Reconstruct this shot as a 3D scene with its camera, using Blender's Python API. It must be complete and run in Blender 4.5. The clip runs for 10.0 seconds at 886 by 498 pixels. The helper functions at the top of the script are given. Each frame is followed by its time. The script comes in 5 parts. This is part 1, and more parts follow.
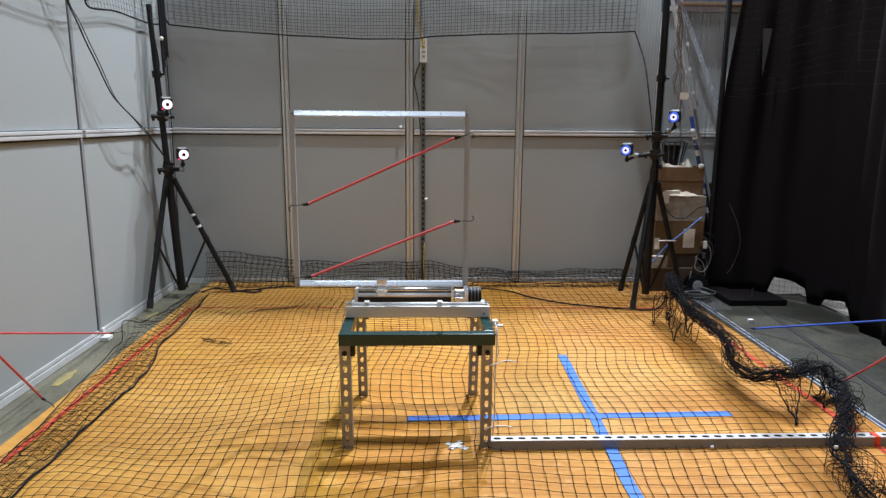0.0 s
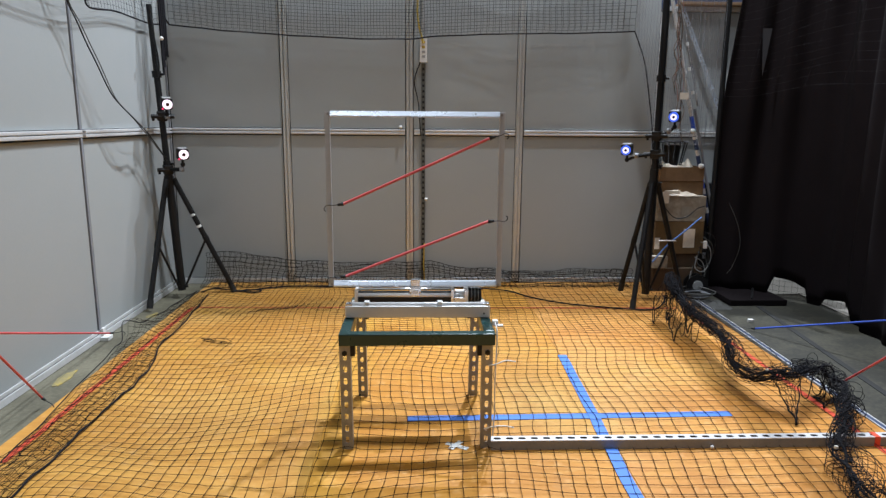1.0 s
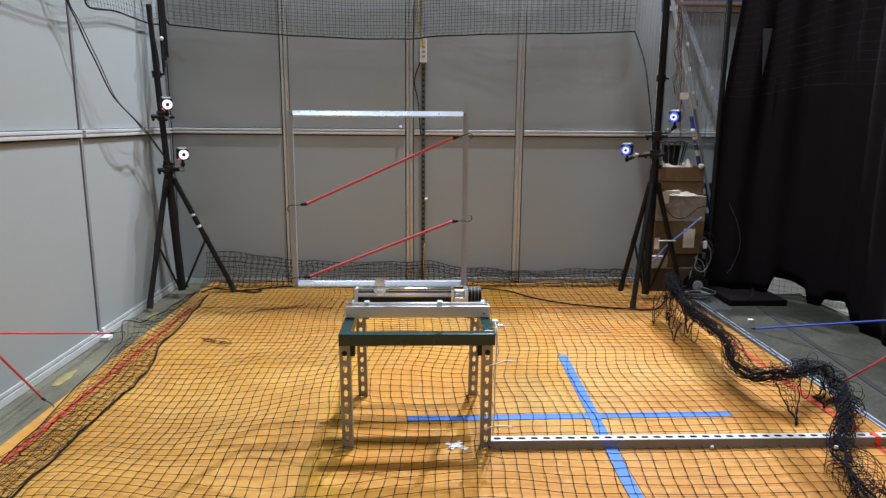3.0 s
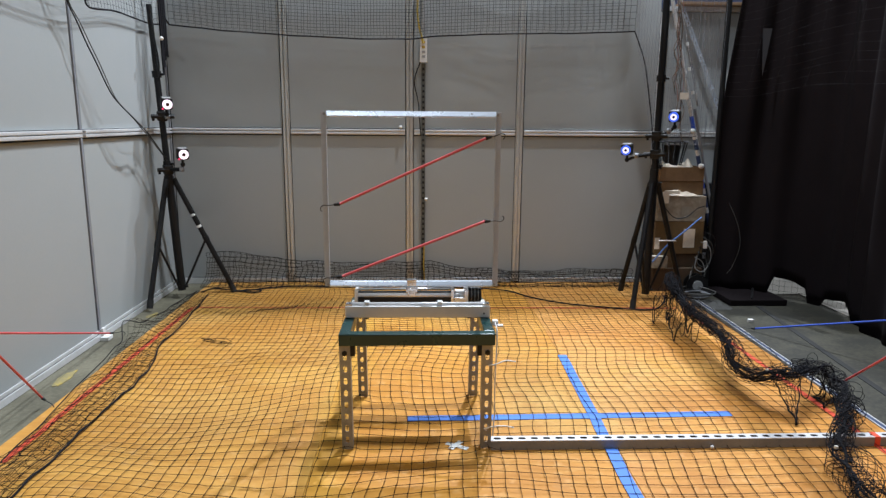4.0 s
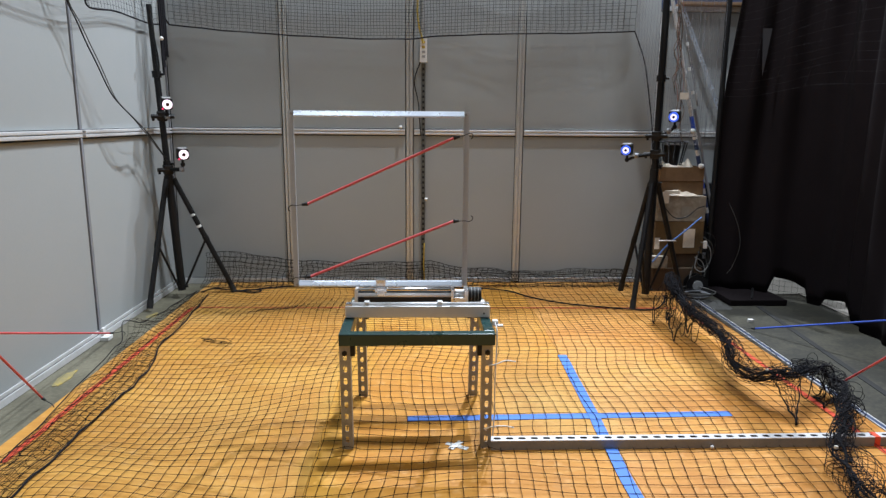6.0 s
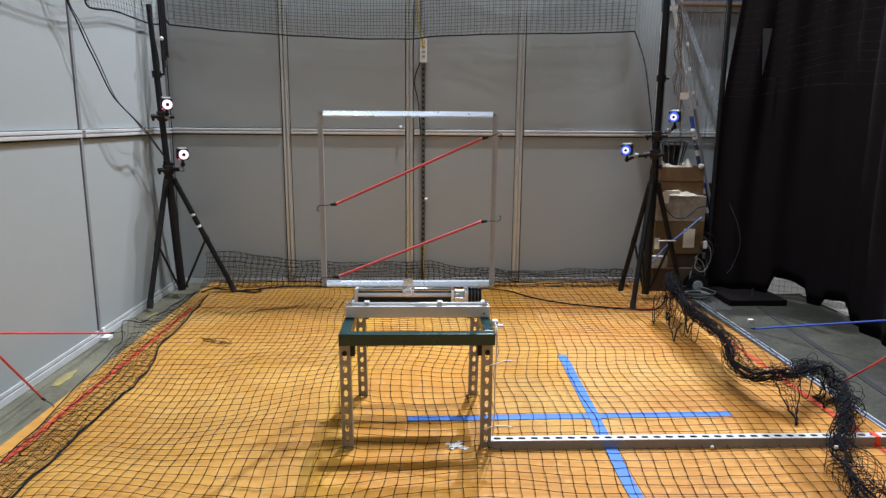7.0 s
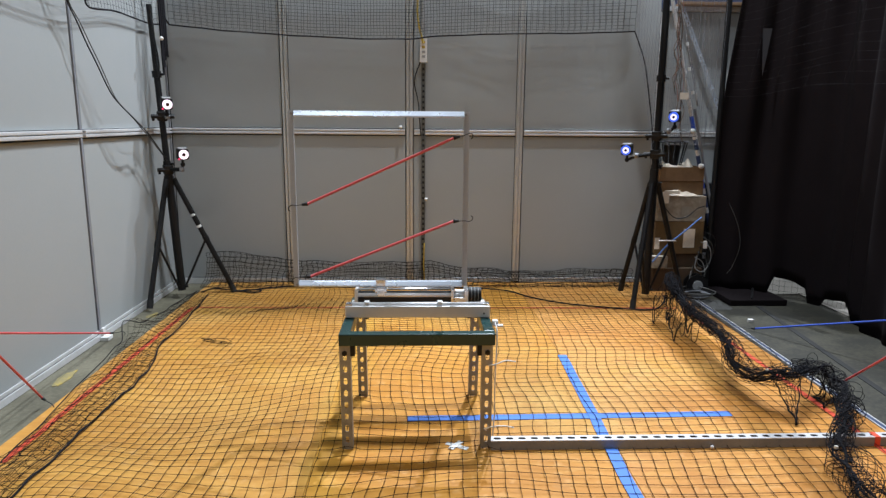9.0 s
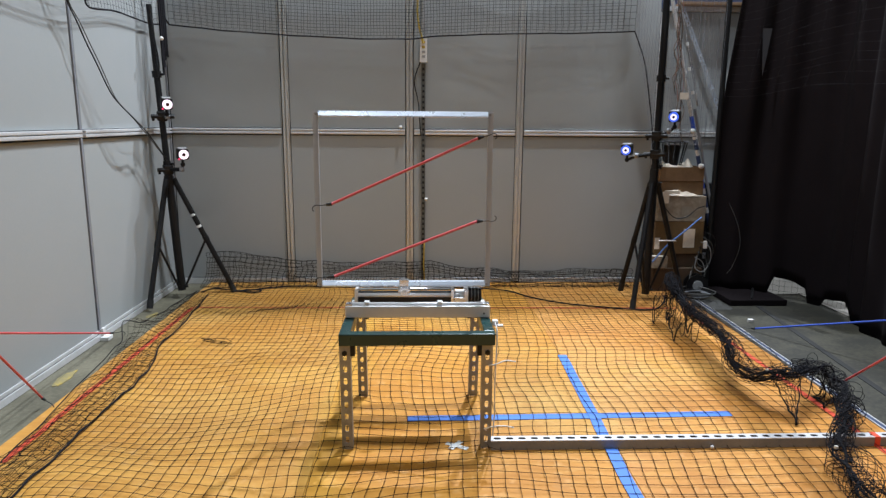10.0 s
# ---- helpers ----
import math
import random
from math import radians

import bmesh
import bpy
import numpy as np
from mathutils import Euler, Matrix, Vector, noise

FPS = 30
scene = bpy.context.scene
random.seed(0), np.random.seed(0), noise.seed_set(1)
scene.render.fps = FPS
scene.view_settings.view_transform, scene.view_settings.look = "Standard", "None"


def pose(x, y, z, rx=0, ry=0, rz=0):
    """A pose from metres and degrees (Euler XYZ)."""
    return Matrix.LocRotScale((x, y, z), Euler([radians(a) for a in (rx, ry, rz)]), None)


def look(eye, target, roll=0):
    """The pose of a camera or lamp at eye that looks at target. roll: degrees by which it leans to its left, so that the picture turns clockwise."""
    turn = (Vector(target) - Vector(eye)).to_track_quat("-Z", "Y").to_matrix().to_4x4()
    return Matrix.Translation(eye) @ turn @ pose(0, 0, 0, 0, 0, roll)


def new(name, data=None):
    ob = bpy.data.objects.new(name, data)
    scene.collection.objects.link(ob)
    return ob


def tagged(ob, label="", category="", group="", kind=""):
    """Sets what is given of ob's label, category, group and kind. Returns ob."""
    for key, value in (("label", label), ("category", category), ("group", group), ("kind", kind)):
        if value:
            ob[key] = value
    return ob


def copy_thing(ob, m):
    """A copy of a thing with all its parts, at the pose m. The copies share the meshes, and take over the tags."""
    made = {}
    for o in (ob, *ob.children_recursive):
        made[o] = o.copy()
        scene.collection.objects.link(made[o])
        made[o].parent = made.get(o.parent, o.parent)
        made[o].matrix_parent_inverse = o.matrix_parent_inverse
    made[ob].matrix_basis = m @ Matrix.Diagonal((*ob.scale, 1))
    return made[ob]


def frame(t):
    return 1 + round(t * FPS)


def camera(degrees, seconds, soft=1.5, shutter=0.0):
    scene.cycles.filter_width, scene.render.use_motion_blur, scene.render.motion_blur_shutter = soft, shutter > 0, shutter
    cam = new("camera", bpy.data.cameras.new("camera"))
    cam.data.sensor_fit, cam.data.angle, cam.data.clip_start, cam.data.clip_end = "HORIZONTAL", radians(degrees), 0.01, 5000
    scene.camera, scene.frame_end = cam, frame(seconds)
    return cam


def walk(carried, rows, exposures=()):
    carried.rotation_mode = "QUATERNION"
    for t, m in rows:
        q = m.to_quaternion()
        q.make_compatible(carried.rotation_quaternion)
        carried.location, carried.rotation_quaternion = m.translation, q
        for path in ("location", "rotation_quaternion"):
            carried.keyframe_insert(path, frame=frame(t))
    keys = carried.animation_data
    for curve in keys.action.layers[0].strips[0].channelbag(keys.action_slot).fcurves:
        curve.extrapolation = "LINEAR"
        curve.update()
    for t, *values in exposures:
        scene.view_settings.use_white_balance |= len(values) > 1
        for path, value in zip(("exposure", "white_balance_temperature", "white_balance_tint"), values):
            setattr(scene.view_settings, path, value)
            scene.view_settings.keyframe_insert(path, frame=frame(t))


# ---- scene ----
cam = camera(68.67, 10.0, soft=1.4)
EYE = (0.0, 0.0, 1.31)
PITCH, YAW, ROLL = radians(11.144), radians(2.19), 0.47
AIM = (math.sin(YAW) * math.cos(PITCH), math.cos(YAW) * math.cos(PITCH), 1.31 - math.sin(PITCH))
walk(cam, [(0.0, look(EYE, AIM, ROLL)), (10.0, look(EYE, AIM, ROLL))], [(0.0, -0.03), (10.0, -0.03)])

# ---- light: rows of high-bay lamps of the hall, and one added fill ----
world = bpy.data.worlds.new("world")
scene.world = world
world.use_nodes = True
world.node_tree.nodes["Background"].inputs[0].default_value = (0.75, 0.85, 1.0, 1)
world.node_tree.nodes["Background"].inputs[1].default_value = 0.15


def overhead_lamp(x, y, z, power, size, colour):
    data = bpy.data.lights.new("overhead_lamp", "AREA")
    data.energy, data.size, data.color, data.shape = power, size, colour, "DISK"
    ob = new("overhead_lamp", data)
    ob.location = (x, y, z)
    return ob


COOL = (0.86, 0.94, 1.045)
overhead_lamp(0.7, 4.2, 6.8, 300, 0.20, COOL)
overhead_lamp(1.6, 7.2, 7.6, 740, 0.14, COOL)
overhead_lamp(3.7, 4.65, 7.6, 310, 0.6, COOL)
# broad fill added to brighten the near floor and front faces
overhead_lamp(1.0, 1.5, 7.6, 110, 1.4, COOL)
overhead_lamp(0.3, -2.6, 7.2, 22, 0.9, COOL)
overhead_lamp(-1.4, -3.0, 7.0, 85, 0.9, COOL)


# ---- materials ----
def material(name, base, rough=0.5, metal=0.0, other=None, fine=60.0, coarse=3.0, amount=0.35, bump=0.15,
             stretch=(1, 1, 1), rough_var=0.12, per_piece=0.0, coat=0.0):
    m = bpy.data.materials.new(name)
    m.use_nodes = True
    nt = m.node_tree
    bsdf = nt.nodes["Principled BSDF"]
    other = other or tuple(c * 0.7 for c in base)
    tc = nt.nodes.new("ShaderNodeTexCoord")
    mp = nt.nodes.new("ShaderNodeMapping")
    mp.inputs["Scale"].default_value = stretch
    nt.links.new(tc.outputs["Object"], mp.inputs[0])
    vec = mp.outputs[0]
    if per_piece:
        info = nt.nodes.new("ShaderNodeObjectInfo")
        add = nt.nodes.new("ShaderNodeVectorMath")
        mul = nt.nodes.new("ShaderNodeMath")
        mul.operation, mul.inputs[1].default_value = "MULTIPLY", 37.0
        nt.links.new(info.outputs["Random"], mul.inputs[0])
        nt.links.new(vec, add.inputs[0])
        nt.links.new(mul.outputs[0], add.inputs[1])
        vec = add.outputs[0]
    noises = []
    for s, d in ((fine, 4.0), (coarse, 5.0)):
        n = nt.nodes.new("ShaderNodeTexNoise")
        n.inputs["Scale"].default_value, n.inputs["Detail"].default_value = s, d
        n.inputs["Roughness"].default_value = 0.6
        nt.links.new(vec, n.inputs["Vector"])
        noises.append(n)
    both = nt.nodes.new("ShaderNodeMath")
    both.operation = "MULTIPLY_ADD"
    nt.links.new(noises[0].outputs["Fac"], both.inputs[0])
    both.inputs[1].default_value = 0.5
    half = nt.nodes.new("ShaderNodeMath")
    half.operation, half.inputs[1].default_value = "MULTIPLY", 0.9
    nt.links.new(noises[1].outputs["Fac"], half.inputs[0])
    nt.links.new(half.outputs[0], both.inputs[2])
    ramp = nt.nodes.new("ShaderNodeMapRange")
    ramp.inputs[1].default_value, ramp.inputs[2].default_value = 0.45, 0.95
    ramp.inputs[3].default_value, ramp.inputs[4].default_value = 0.0, amount * 2
    nt.links.new(both.outputs[0], ramp.inputs[0])
    mix = nt.nodes.new("ShaderNodeMix")
    mix.data_type = "RGBA"
    mix.inputs["A"].default_value, mix.inputs["B"].default_value = (*base, 1), (*other, 1)
    nt.links.new(ramp.outputs[0], mix.inputs["Factor"])
    colour = mix.outputs["Result"]
    if per_piece:
        hsv = nt.nodes.new("ShaderNodeHueSaturation")
        val = nt.nodes.new("ShaderNodeMapRange")
        val.inputs[3].default_value, val.inputs[4].default_value = 1 - per_piece, 1 + per_piece
        nt.links.new(info.outputs["Random"], val.inputs[0])
        nt.links.new(val.outputs[0], hsv.inputs["Value"])
        nt.links.new(colour, hsv.inputs["Color"])
        colour = hsv.outputs[0]
    nt.links.new(colour, bsdf.inputs["Base Color"])
    rr = nt.nodes.new("ShaderNodeMapRange")
    rr.inputs[3].default_value, rr.inputs[4].default_value = max(rough - rough_var, 0.03), min(rough + rough_var, 1)
    nt.links.new(noises[1].outputs["Fac"], rr.inputs[0])
    nt.links.new(rr.outputs[0], bsdf.inputs["Roughness"])
    bsdf.inputs["Metallic"].default_value = metal
    bsdf.inputs["Coat Weight"].default_value = coat
    if bump:
        b = nt.nodes.new("ShaderNodeBump")
        b.inputs["Strength"].default_value, b.inputs["Distance"].default_value = bump, 0.002
        nt.links.new(noises[0].outputs["Fac"], b.inputs["Height"])
        nt.links.new(b.outputs[0], bsdf.inputs["Normal"])
    return m


def glowing(name, colour, strength):
    m = bpy.data.materials.new(name)
    m.use_nodes = True
    bsdf = m.node_tree.nodes["Principled BSDF"]
    bsdf.inputs["Base Color"].default_value = (*colour, 1)
    bsdf.inputs["Emission Color"].default_value = (*colour, 1)
    bsdf.inputs["Emission Strength"].default_value = strength
    return m


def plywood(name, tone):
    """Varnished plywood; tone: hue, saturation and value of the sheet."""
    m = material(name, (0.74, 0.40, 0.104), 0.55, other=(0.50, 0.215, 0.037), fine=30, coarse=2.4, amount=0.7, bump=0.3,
                 stretch=(0.35, 1.0, 1), per_piece=0.05)
    nt = m.node_tree
    bsdf = nt.nodes["Principled BSDF"]
    source = bsdf.inputs["Base Color"].links[0].from_socket
    tc = nt.nodes.new("ShaderNodeTexCoord")
    for scale, lo, hi, colour in ((1.1, 0.50, 0.72, (0.66, 0.30, 0.068)), (0.8, 0.52, 0.75, (0.66, 0.415, 0.14)), (2.6, 0.56, 0.74, (0.62, 0.31, 0.05)), (9.0, 0.52, 0.78, (0.48, 0.215, 0.055)), (22.0, 0.56, 0.80, (0.74, 0.43, 0.17))):
        n = nt.nodes.new("ShaderNodeTexNoise")
        n.noise_dimensions = "4D"
        n.inputs["W"].default_value = scale * 3.1
        n.inputs["Scale"].default_value, n.inputs["Detail"].default_value = scale, 5.0
        nt.links.new(tc.outputs["Object"], n.inputs["Vector"])
        r = nt.nodes.new("ShaderNodeMapRange")
        r.inputs[1].default_value, r.inputs[2].default_value, r.inputs[4].default_value = lo, hi, 0.75
        nt.links.new(n.outputs["Fac"], r.inputs[0])
        mix = nt.nodes.new("ShaderNodeMix")
        mix.data_type = "RGBA"
        mix.inputs["B"].default_value = (*colour, 1)
        nt.links.new(r.outputs[0], mix.inputs["Factor"])
        nt.links.new(source, mix.inputs["A"])
        source = mix.outputs["Result"]
    # a yellowed streak of varnish beside the joint of two sheets, blotchy along its length
    axes = nt.nodes.new("ShaderNodeSeparateXYZ")
    nt.links.new(tc.outputs["Object"], axes.inputs[0])
    blot = nt.nodes.new("ShaderNodeTexNoise")
    blot.inputs["Scale"].default_value, blot.inputs["Detail"].default_value = 3.5, 5.0
    nt.links.new(tc.outputs["Object"], blot.inputs["Vector"])
    away = nt.nodes.new("ShaderNodeMath")
    away.operation, away.inputs[1].default_value, away.inputs[2].default_value = "MULTIPLY_ADD", 0.22, -0.11
    nt.links.new(blot.outputs["Fac"], away.inputs[0])
    shift = nt.nodes.new("ShaderNodeMath")
    nt.links.new(axes.outputs["X"], shift.inputs[0])
    nt.links.new(away.outputs[0], shift.inputs[1])
    dist = nt.nodes.new("ShaderNodeMath")
    dist.operation, dist.inputs[1].default_value = "ADD", 0.36
    nt.links.new(shift.outputs[0], dist.inputs[0])
    size = nt.nodes.new("ShaderNodeMath")
    size.operation = "ABSOLUTE"
    nt.links.new(dist.outputs[0], size.inputs[0])
    fade = nt.nodes.new("ShaderNodeMapRange")
    fade.inputs[1].default_value, fade.inputs[2].default_value, fade.inputs[3].default_value, fade.inputs[4].default_value = 0.02, 0.12, 0.45, 0.0
    nt.links.new(size.outputs[0], fade.inputs[0])
    mix = nt.nodes.new("ShaderNodeMix")
    mix.data_type = "RGBA"
    mix.inputs["B"].default_value = (0.70, 0.405, 0.080, 1)
    nt.links.new(fade.outputs[0], mix.inputs["Factor"])
    nt.links.new(source, mix.inputs["A"])
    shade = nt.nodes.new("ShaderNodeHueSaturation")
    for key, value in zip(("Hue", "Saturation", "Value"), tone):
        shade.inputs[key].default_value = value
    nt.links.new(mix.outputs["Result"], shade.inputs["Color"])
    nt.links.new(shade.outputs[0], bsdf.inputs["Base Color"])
    return m


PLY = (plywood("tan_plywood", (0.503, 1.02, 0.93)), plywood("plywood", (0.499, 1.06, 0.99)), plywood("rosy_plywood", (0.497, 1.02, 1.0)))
# one concrete in two tones: the darker carries the curtain's shade as well as stains
CONCRETE_LIT = material("lit_concrete", (0.21, 0.195, 0.135), 0.65, other=(0.10, 0.092, 0.062), fine=45, coarse=2.2, amount=0.7, bump=0.3)
CONCRETE_SHADED = material("concrete", (0.082, 0.075, 0.05), 0.65, other=(0.022, 0.021, 0.015), fine=45, coarse=2.2, amount=0.8, bump=0.3)
HALL = material("hall_paint", (0.16, 0.165, 0.17), 0.8, fine=8, coarse=0.5)
PANEL = material("wall_panel", (0.36, 0.38, 0.385), 0.42, other=(0.31, 0.34, 0.332), fine=90, coarse=1.2, amount=0.3, bump=0.05, per_piece=0.025)
ALU = material("aluminium", (0.80, 0.80, 0.80), 0.4, 0.45, other=(0.66, 0.66, 0.65), fine=120, coarse=6, bump=0.05)
ALU_BRIGHT = material("polished_aluminium", (0.86, 0.87, 0.9), 0.25, 1.0, fine=150, coarse=8, amount=0.15, bump=0.03)
ALU_MATTE = material("matte_aluminium", (0.50, 0.53, 0.57), 0.45, 0.1, other=(0.42, 0.44, 0.47), fine=40, coarse=5, amount=0.5, bump=0.05)
ANODISED = material("anodised_aluminium", (0.78, 0.86, 0.96), 0.28, 0.5, other=(0.66, 0.73, 0.84), fine=90, coarse=7, amount=0.3, bump=0.05)
ALU_PAINT = material("trim_paint", (0.76, 0.77, 0.78), 0.4, 0.35, other=(0.55, 0.55, 0.55), fine=60, coarse=5)
BRASSY = material("worn_profile", (0.68, 0.68, 0.66), 0.35, 0.45, other=(0.52, 0.51, 0.47), fine=40, coarse=2)
STEEL = material("galvanised_steel", (0.38, 0.385, 0.39), 0.45, 0.45, other=(0.24, 0.235, 0.23), fine=80, coarse=12, amount=0.5)
STEEL_BRIGHT = material("zinc_strut", (0.82, 0.82, 0.85), 0.4, 0.3, other=(0.55, 0.54, 0.52), fine=80, coarse=12, amount=0.4)
STEEL_SIDE = material("dark_zinc", (0.27, 0.285, 0.315), 0.5, 0.1, other=(0.18, 0.185, 0.20), fine=80, coarse=10)
GROUND_STEEL = material("ground_steel", (0.88, 0.88, 0.9), 0.35, 0.35, amount=0.15, bump=0.02)
CHROME = material("chrome_rod", (0.9, 0.9, 0.92), 0.3, 1.0, amount=0.1, bump=0.0, rough_var=0.05)
GREEN = material("green_paint", (0.007, 0.045, 0.043), 0.30, other=(0.010, 0.032, 0.030), fine=90, coarse=9, amount=0.4)
BLACK = material("black_metal", (0.007, 0.007, 0.008), 0.5, other=(0.013, 0.013, 0.013), fine=90, coarse=8)
BLACK.node_tree.nodes["Principled BSDF"].inputs["Specular IOR Level"].default_value = 0.3
RUBBER = material("black_rubber", (0.012, 0.012, 0.012), 0.75, other=(0.02, 0.02, 0.02))
NET = material("net_twine", (0.014, 0.010, 0.007), 0.85, other=(0.026, 0.018, 0.012), fine=30, coarse=2)
NET_BLACK = material("black_twine", (0.009, 0.009, 0.012), 0.8, other=(0.02, 0.02, 0.024), fine=30, coarse=4)
for twine in (NET, NET_BLACK):
    twine.node_tree.nodes["Principled BSDF"].inputs["Specular IOR Level"].default_value = 0.15
# paler than the other twines, to make up for the brighter-lit wall behind
NET_PALE = material("pale_twine", (0.24, 0.235, 0.25), 0.8, fine=30, coarse=2)
NET_GREY = material("grey_twine", (0.085, 0.085, 0.09), 0.8, fine=30, coarse=2)
CURTAIN = material("black_cloth", (0.0105, 0.0074, 0.0083), 0.98, other=(0.0060, 0.0044, 0.0050), fine=200, coarse=2, bump=0.3)
CURTAIN.node_tree.nodes["Principled BSDF"].inputs["Specular IOR Level"].default_value = 0.12
BLUE_TAPE = material("blue_tape", (0.075, 0.215, 0.72), 0.55, other=(0.10, 0.27, 0.68), fine=60, coarse=6, amount=0.3)
WHITE_TAPE = material("white_tape", (0.82, 0.82, 0.80), 0.6, other=(0.7, 0.7, 0.68))
RED_TAPE = material("red_tape", (0.78, 0.075, 0.035), 0.5, other=(0.66, 0.11, 0.05), fine=30, coarse=4)
RED_FADED = material("faded_red_tape", (0.60, 0.07, 0.035), 0.5, other=(0.52, 0.16, 0.05), fine=30, coarse=3, amount=0.5)
RED_CORD = material("red_cord", (0.66, 0.11, 0.115), 0.6, other=(0.50, 0.06, 0.065), fine=220, coarse=40, bump=0.4)
BLUE_CORD = material("blue_cord", (0.03, 0.10, 0.55), 0.6, other=(0.02, 0.06, 0.4), fine=220, coarse=40, bump=0.4)
WHITE_PLASTIC = material("white_plastic", (0.8, 0.8, 0.78), 0.45, amount=0.15)
YELLOW = material("yellow_cable", (0.55, 0.38, 0.05), 0.5, amount=0.2)
CARDBOARD = material("cardboard", (0.25, 0.145, 0.068), 0.8, other=(0.13, 0.075, 0.036), fine=50, coarse=4, amount=0.4)
CARD_OLIVE = material("olive_cardboard", (0.19, 0.115, 0.045), 0.8, other=(0.10, 0.06, 0.025), fine=50, coarse=4, amount=0.4)
CARD_DARK = material("dark_cardboard", (0.10, 0.062, 0.035), 0.85, other=(0.06, 0.04, 0.025), fine=50, coarse=4)
CREAM = material("cream_foam", (0.55, 0.48, 0.38), 0.85, other=(0.30, 0.25, 0.19), fine=30, coarse=9, amount=0.8, bump=0.5)
PAPER = material("packing_paper", (0.86, 0.78, 0.66), 0.8, other=(0.66, 0.55, 0.42), fine=50, coarse=8)
GREY_PLASTIC = material("grey_plastic", (0.36, 0.37, 0.37), 0.5, amount=0.2)
DARK_PLASTIC = material("dark_plastic", (0.07, 0.07, 0.065), 0.5, amount=0.3)
RING = glowing("led_ring", (1.0, 0.86, 1.0), 1.05)
RING_BLUE = glowing("led_ring_blue", (0.05, 0.13, 0.75), 0.9)
RING_DIM = glowing("led_ring_violet", (0.80, 0.76, 1.0), 1.25)
RED_LED = glowing("red_led", (1.0, 0.05, 0.15), 1.5)
LENS = material("lens_glass", (0.01, 0.01, 0.02), 0.1, amount=0.1, bump=0, coat=1.0)
OLIVE = material("olive_hook", (0.03, 0.03, 0.028), 0.5)
YELLOW_PAINT = material("yellow_floor_paint", (0.58, 0.40, 0.04), 0.65, other=(0.27, 0.23, 0.11), fine=40, coarse=12, amount=0.9)
GAP_GREY = material("grey_patch", (0.045, 0.045, 0.05), 0.9, fine=200, coarse=5)
LIT_FLOOR = material("lit_floor", (0.36, 0.335, 0.29), 0.8, other=(0.26, 0.24, 0.21), fine=40, coarse=3, amount=0.5)
PINK_CABLE = material("pink_cable", (0.36, 0.17, 0.14), 0.5, amount=0.2)
STRIP_GREY = material("strip_grey", (0.115, 0.12, 0.11), 0.55, fine=60, coarse=5, amount=0.4)
BLUE_STRAP = material("pale_blue_strap", (0.10, 0.22, 0.58), 0.6, other=(0.20, 0.32, 0.60), fine=120, coarse=20)
NAVY = material("navy_plastic", (0.03, 0.05, 0.12), 0.6)


# ---- building helpers ----
def link(name, bm, mat, smooth=False):
    me = bpy.data.meshes.new(name)
    bm.to_mesh(me)
    bm.free()
    me.materials.append(mat)
    if smooth:
        for p in me.polygons:
            p.use_smooth = True
    return new(name, me)


def part(name, bm, mat, parent, label="", smooth=False):
    ob = link(name, bm, mat, smooth)
    ob.parent = parent
    return tagged(ob, label)


def thing(name, label, category, m=None, group="", kind=""):
    ob = new(name)
    ob.empty_display_size = 0.1
    if m is not None:
        ob.matrix_basis = m
    return tagged(ob, label, category, group, kind)


def box(bm, lo, hi, bevel=0.0):
    c = [(a + b) / 2 for a, b in zip(lo, hi)]
    s = [b - a for a, b in zip(lo, hi)]
    g = bmesh.ops.create_cube(bm, size=1, matrix=Matrix.Translation(c) @ Matrix.Diagonal((*s, 1)))
    if bevel:
        edges = {e for v in g["verts"] for e in v.link_edges}
        bmesh.ops.bevel(bm, geom=list(edges), offset=bevel, segments=2, affect="EDGES", profile=0.6)
    return bm


def boxed(lo, hi, bevel=0.0):
    return box(bmesh.new(), lo, hi, bevel)


def rod(bm, a, b, r, n=12, r2=None):
    a, b = Vector(a), Vector(b)
    d = b - a
    m = Matrix.Translation((a + b) / 2) @ d.to_track_quat("Z", "Y").to_matrix().to_4x4()
    bmesh.ops.create_cone(bm, cap_ends=True, segments=n, radius1=r, radius2=r if r2 is None else r2, depth=d.length, matrix=m)
    return bm


def rods(*items):
    bm = bmesh.new()
    for a, b, r in items:
        rod(bm, a, b, r)
    return bm


def spline(pts, steps=6):
    pts = [Vector(p) for p in pts]
    ext = [2 * pts[0] - pts[1]] + pts + [2 * pts[-1] - pts[-2]]
    out = []
    for k in range(1, len(ext) - 2):
        p0, p1, p2, p3 = ext[k - 1:k + 3]
        for i in range(steps):
            t = i / steps
            out.append(0.5 * (2 * p1 + (p2 - p0) * t + (2 * p0 - 5 * p1 + 4 * p2 - p3) * t * t + (3 * p1 - p0 - 3 * p2 + p3) * t ** 3))
    out.append(pts[-1])
    return out


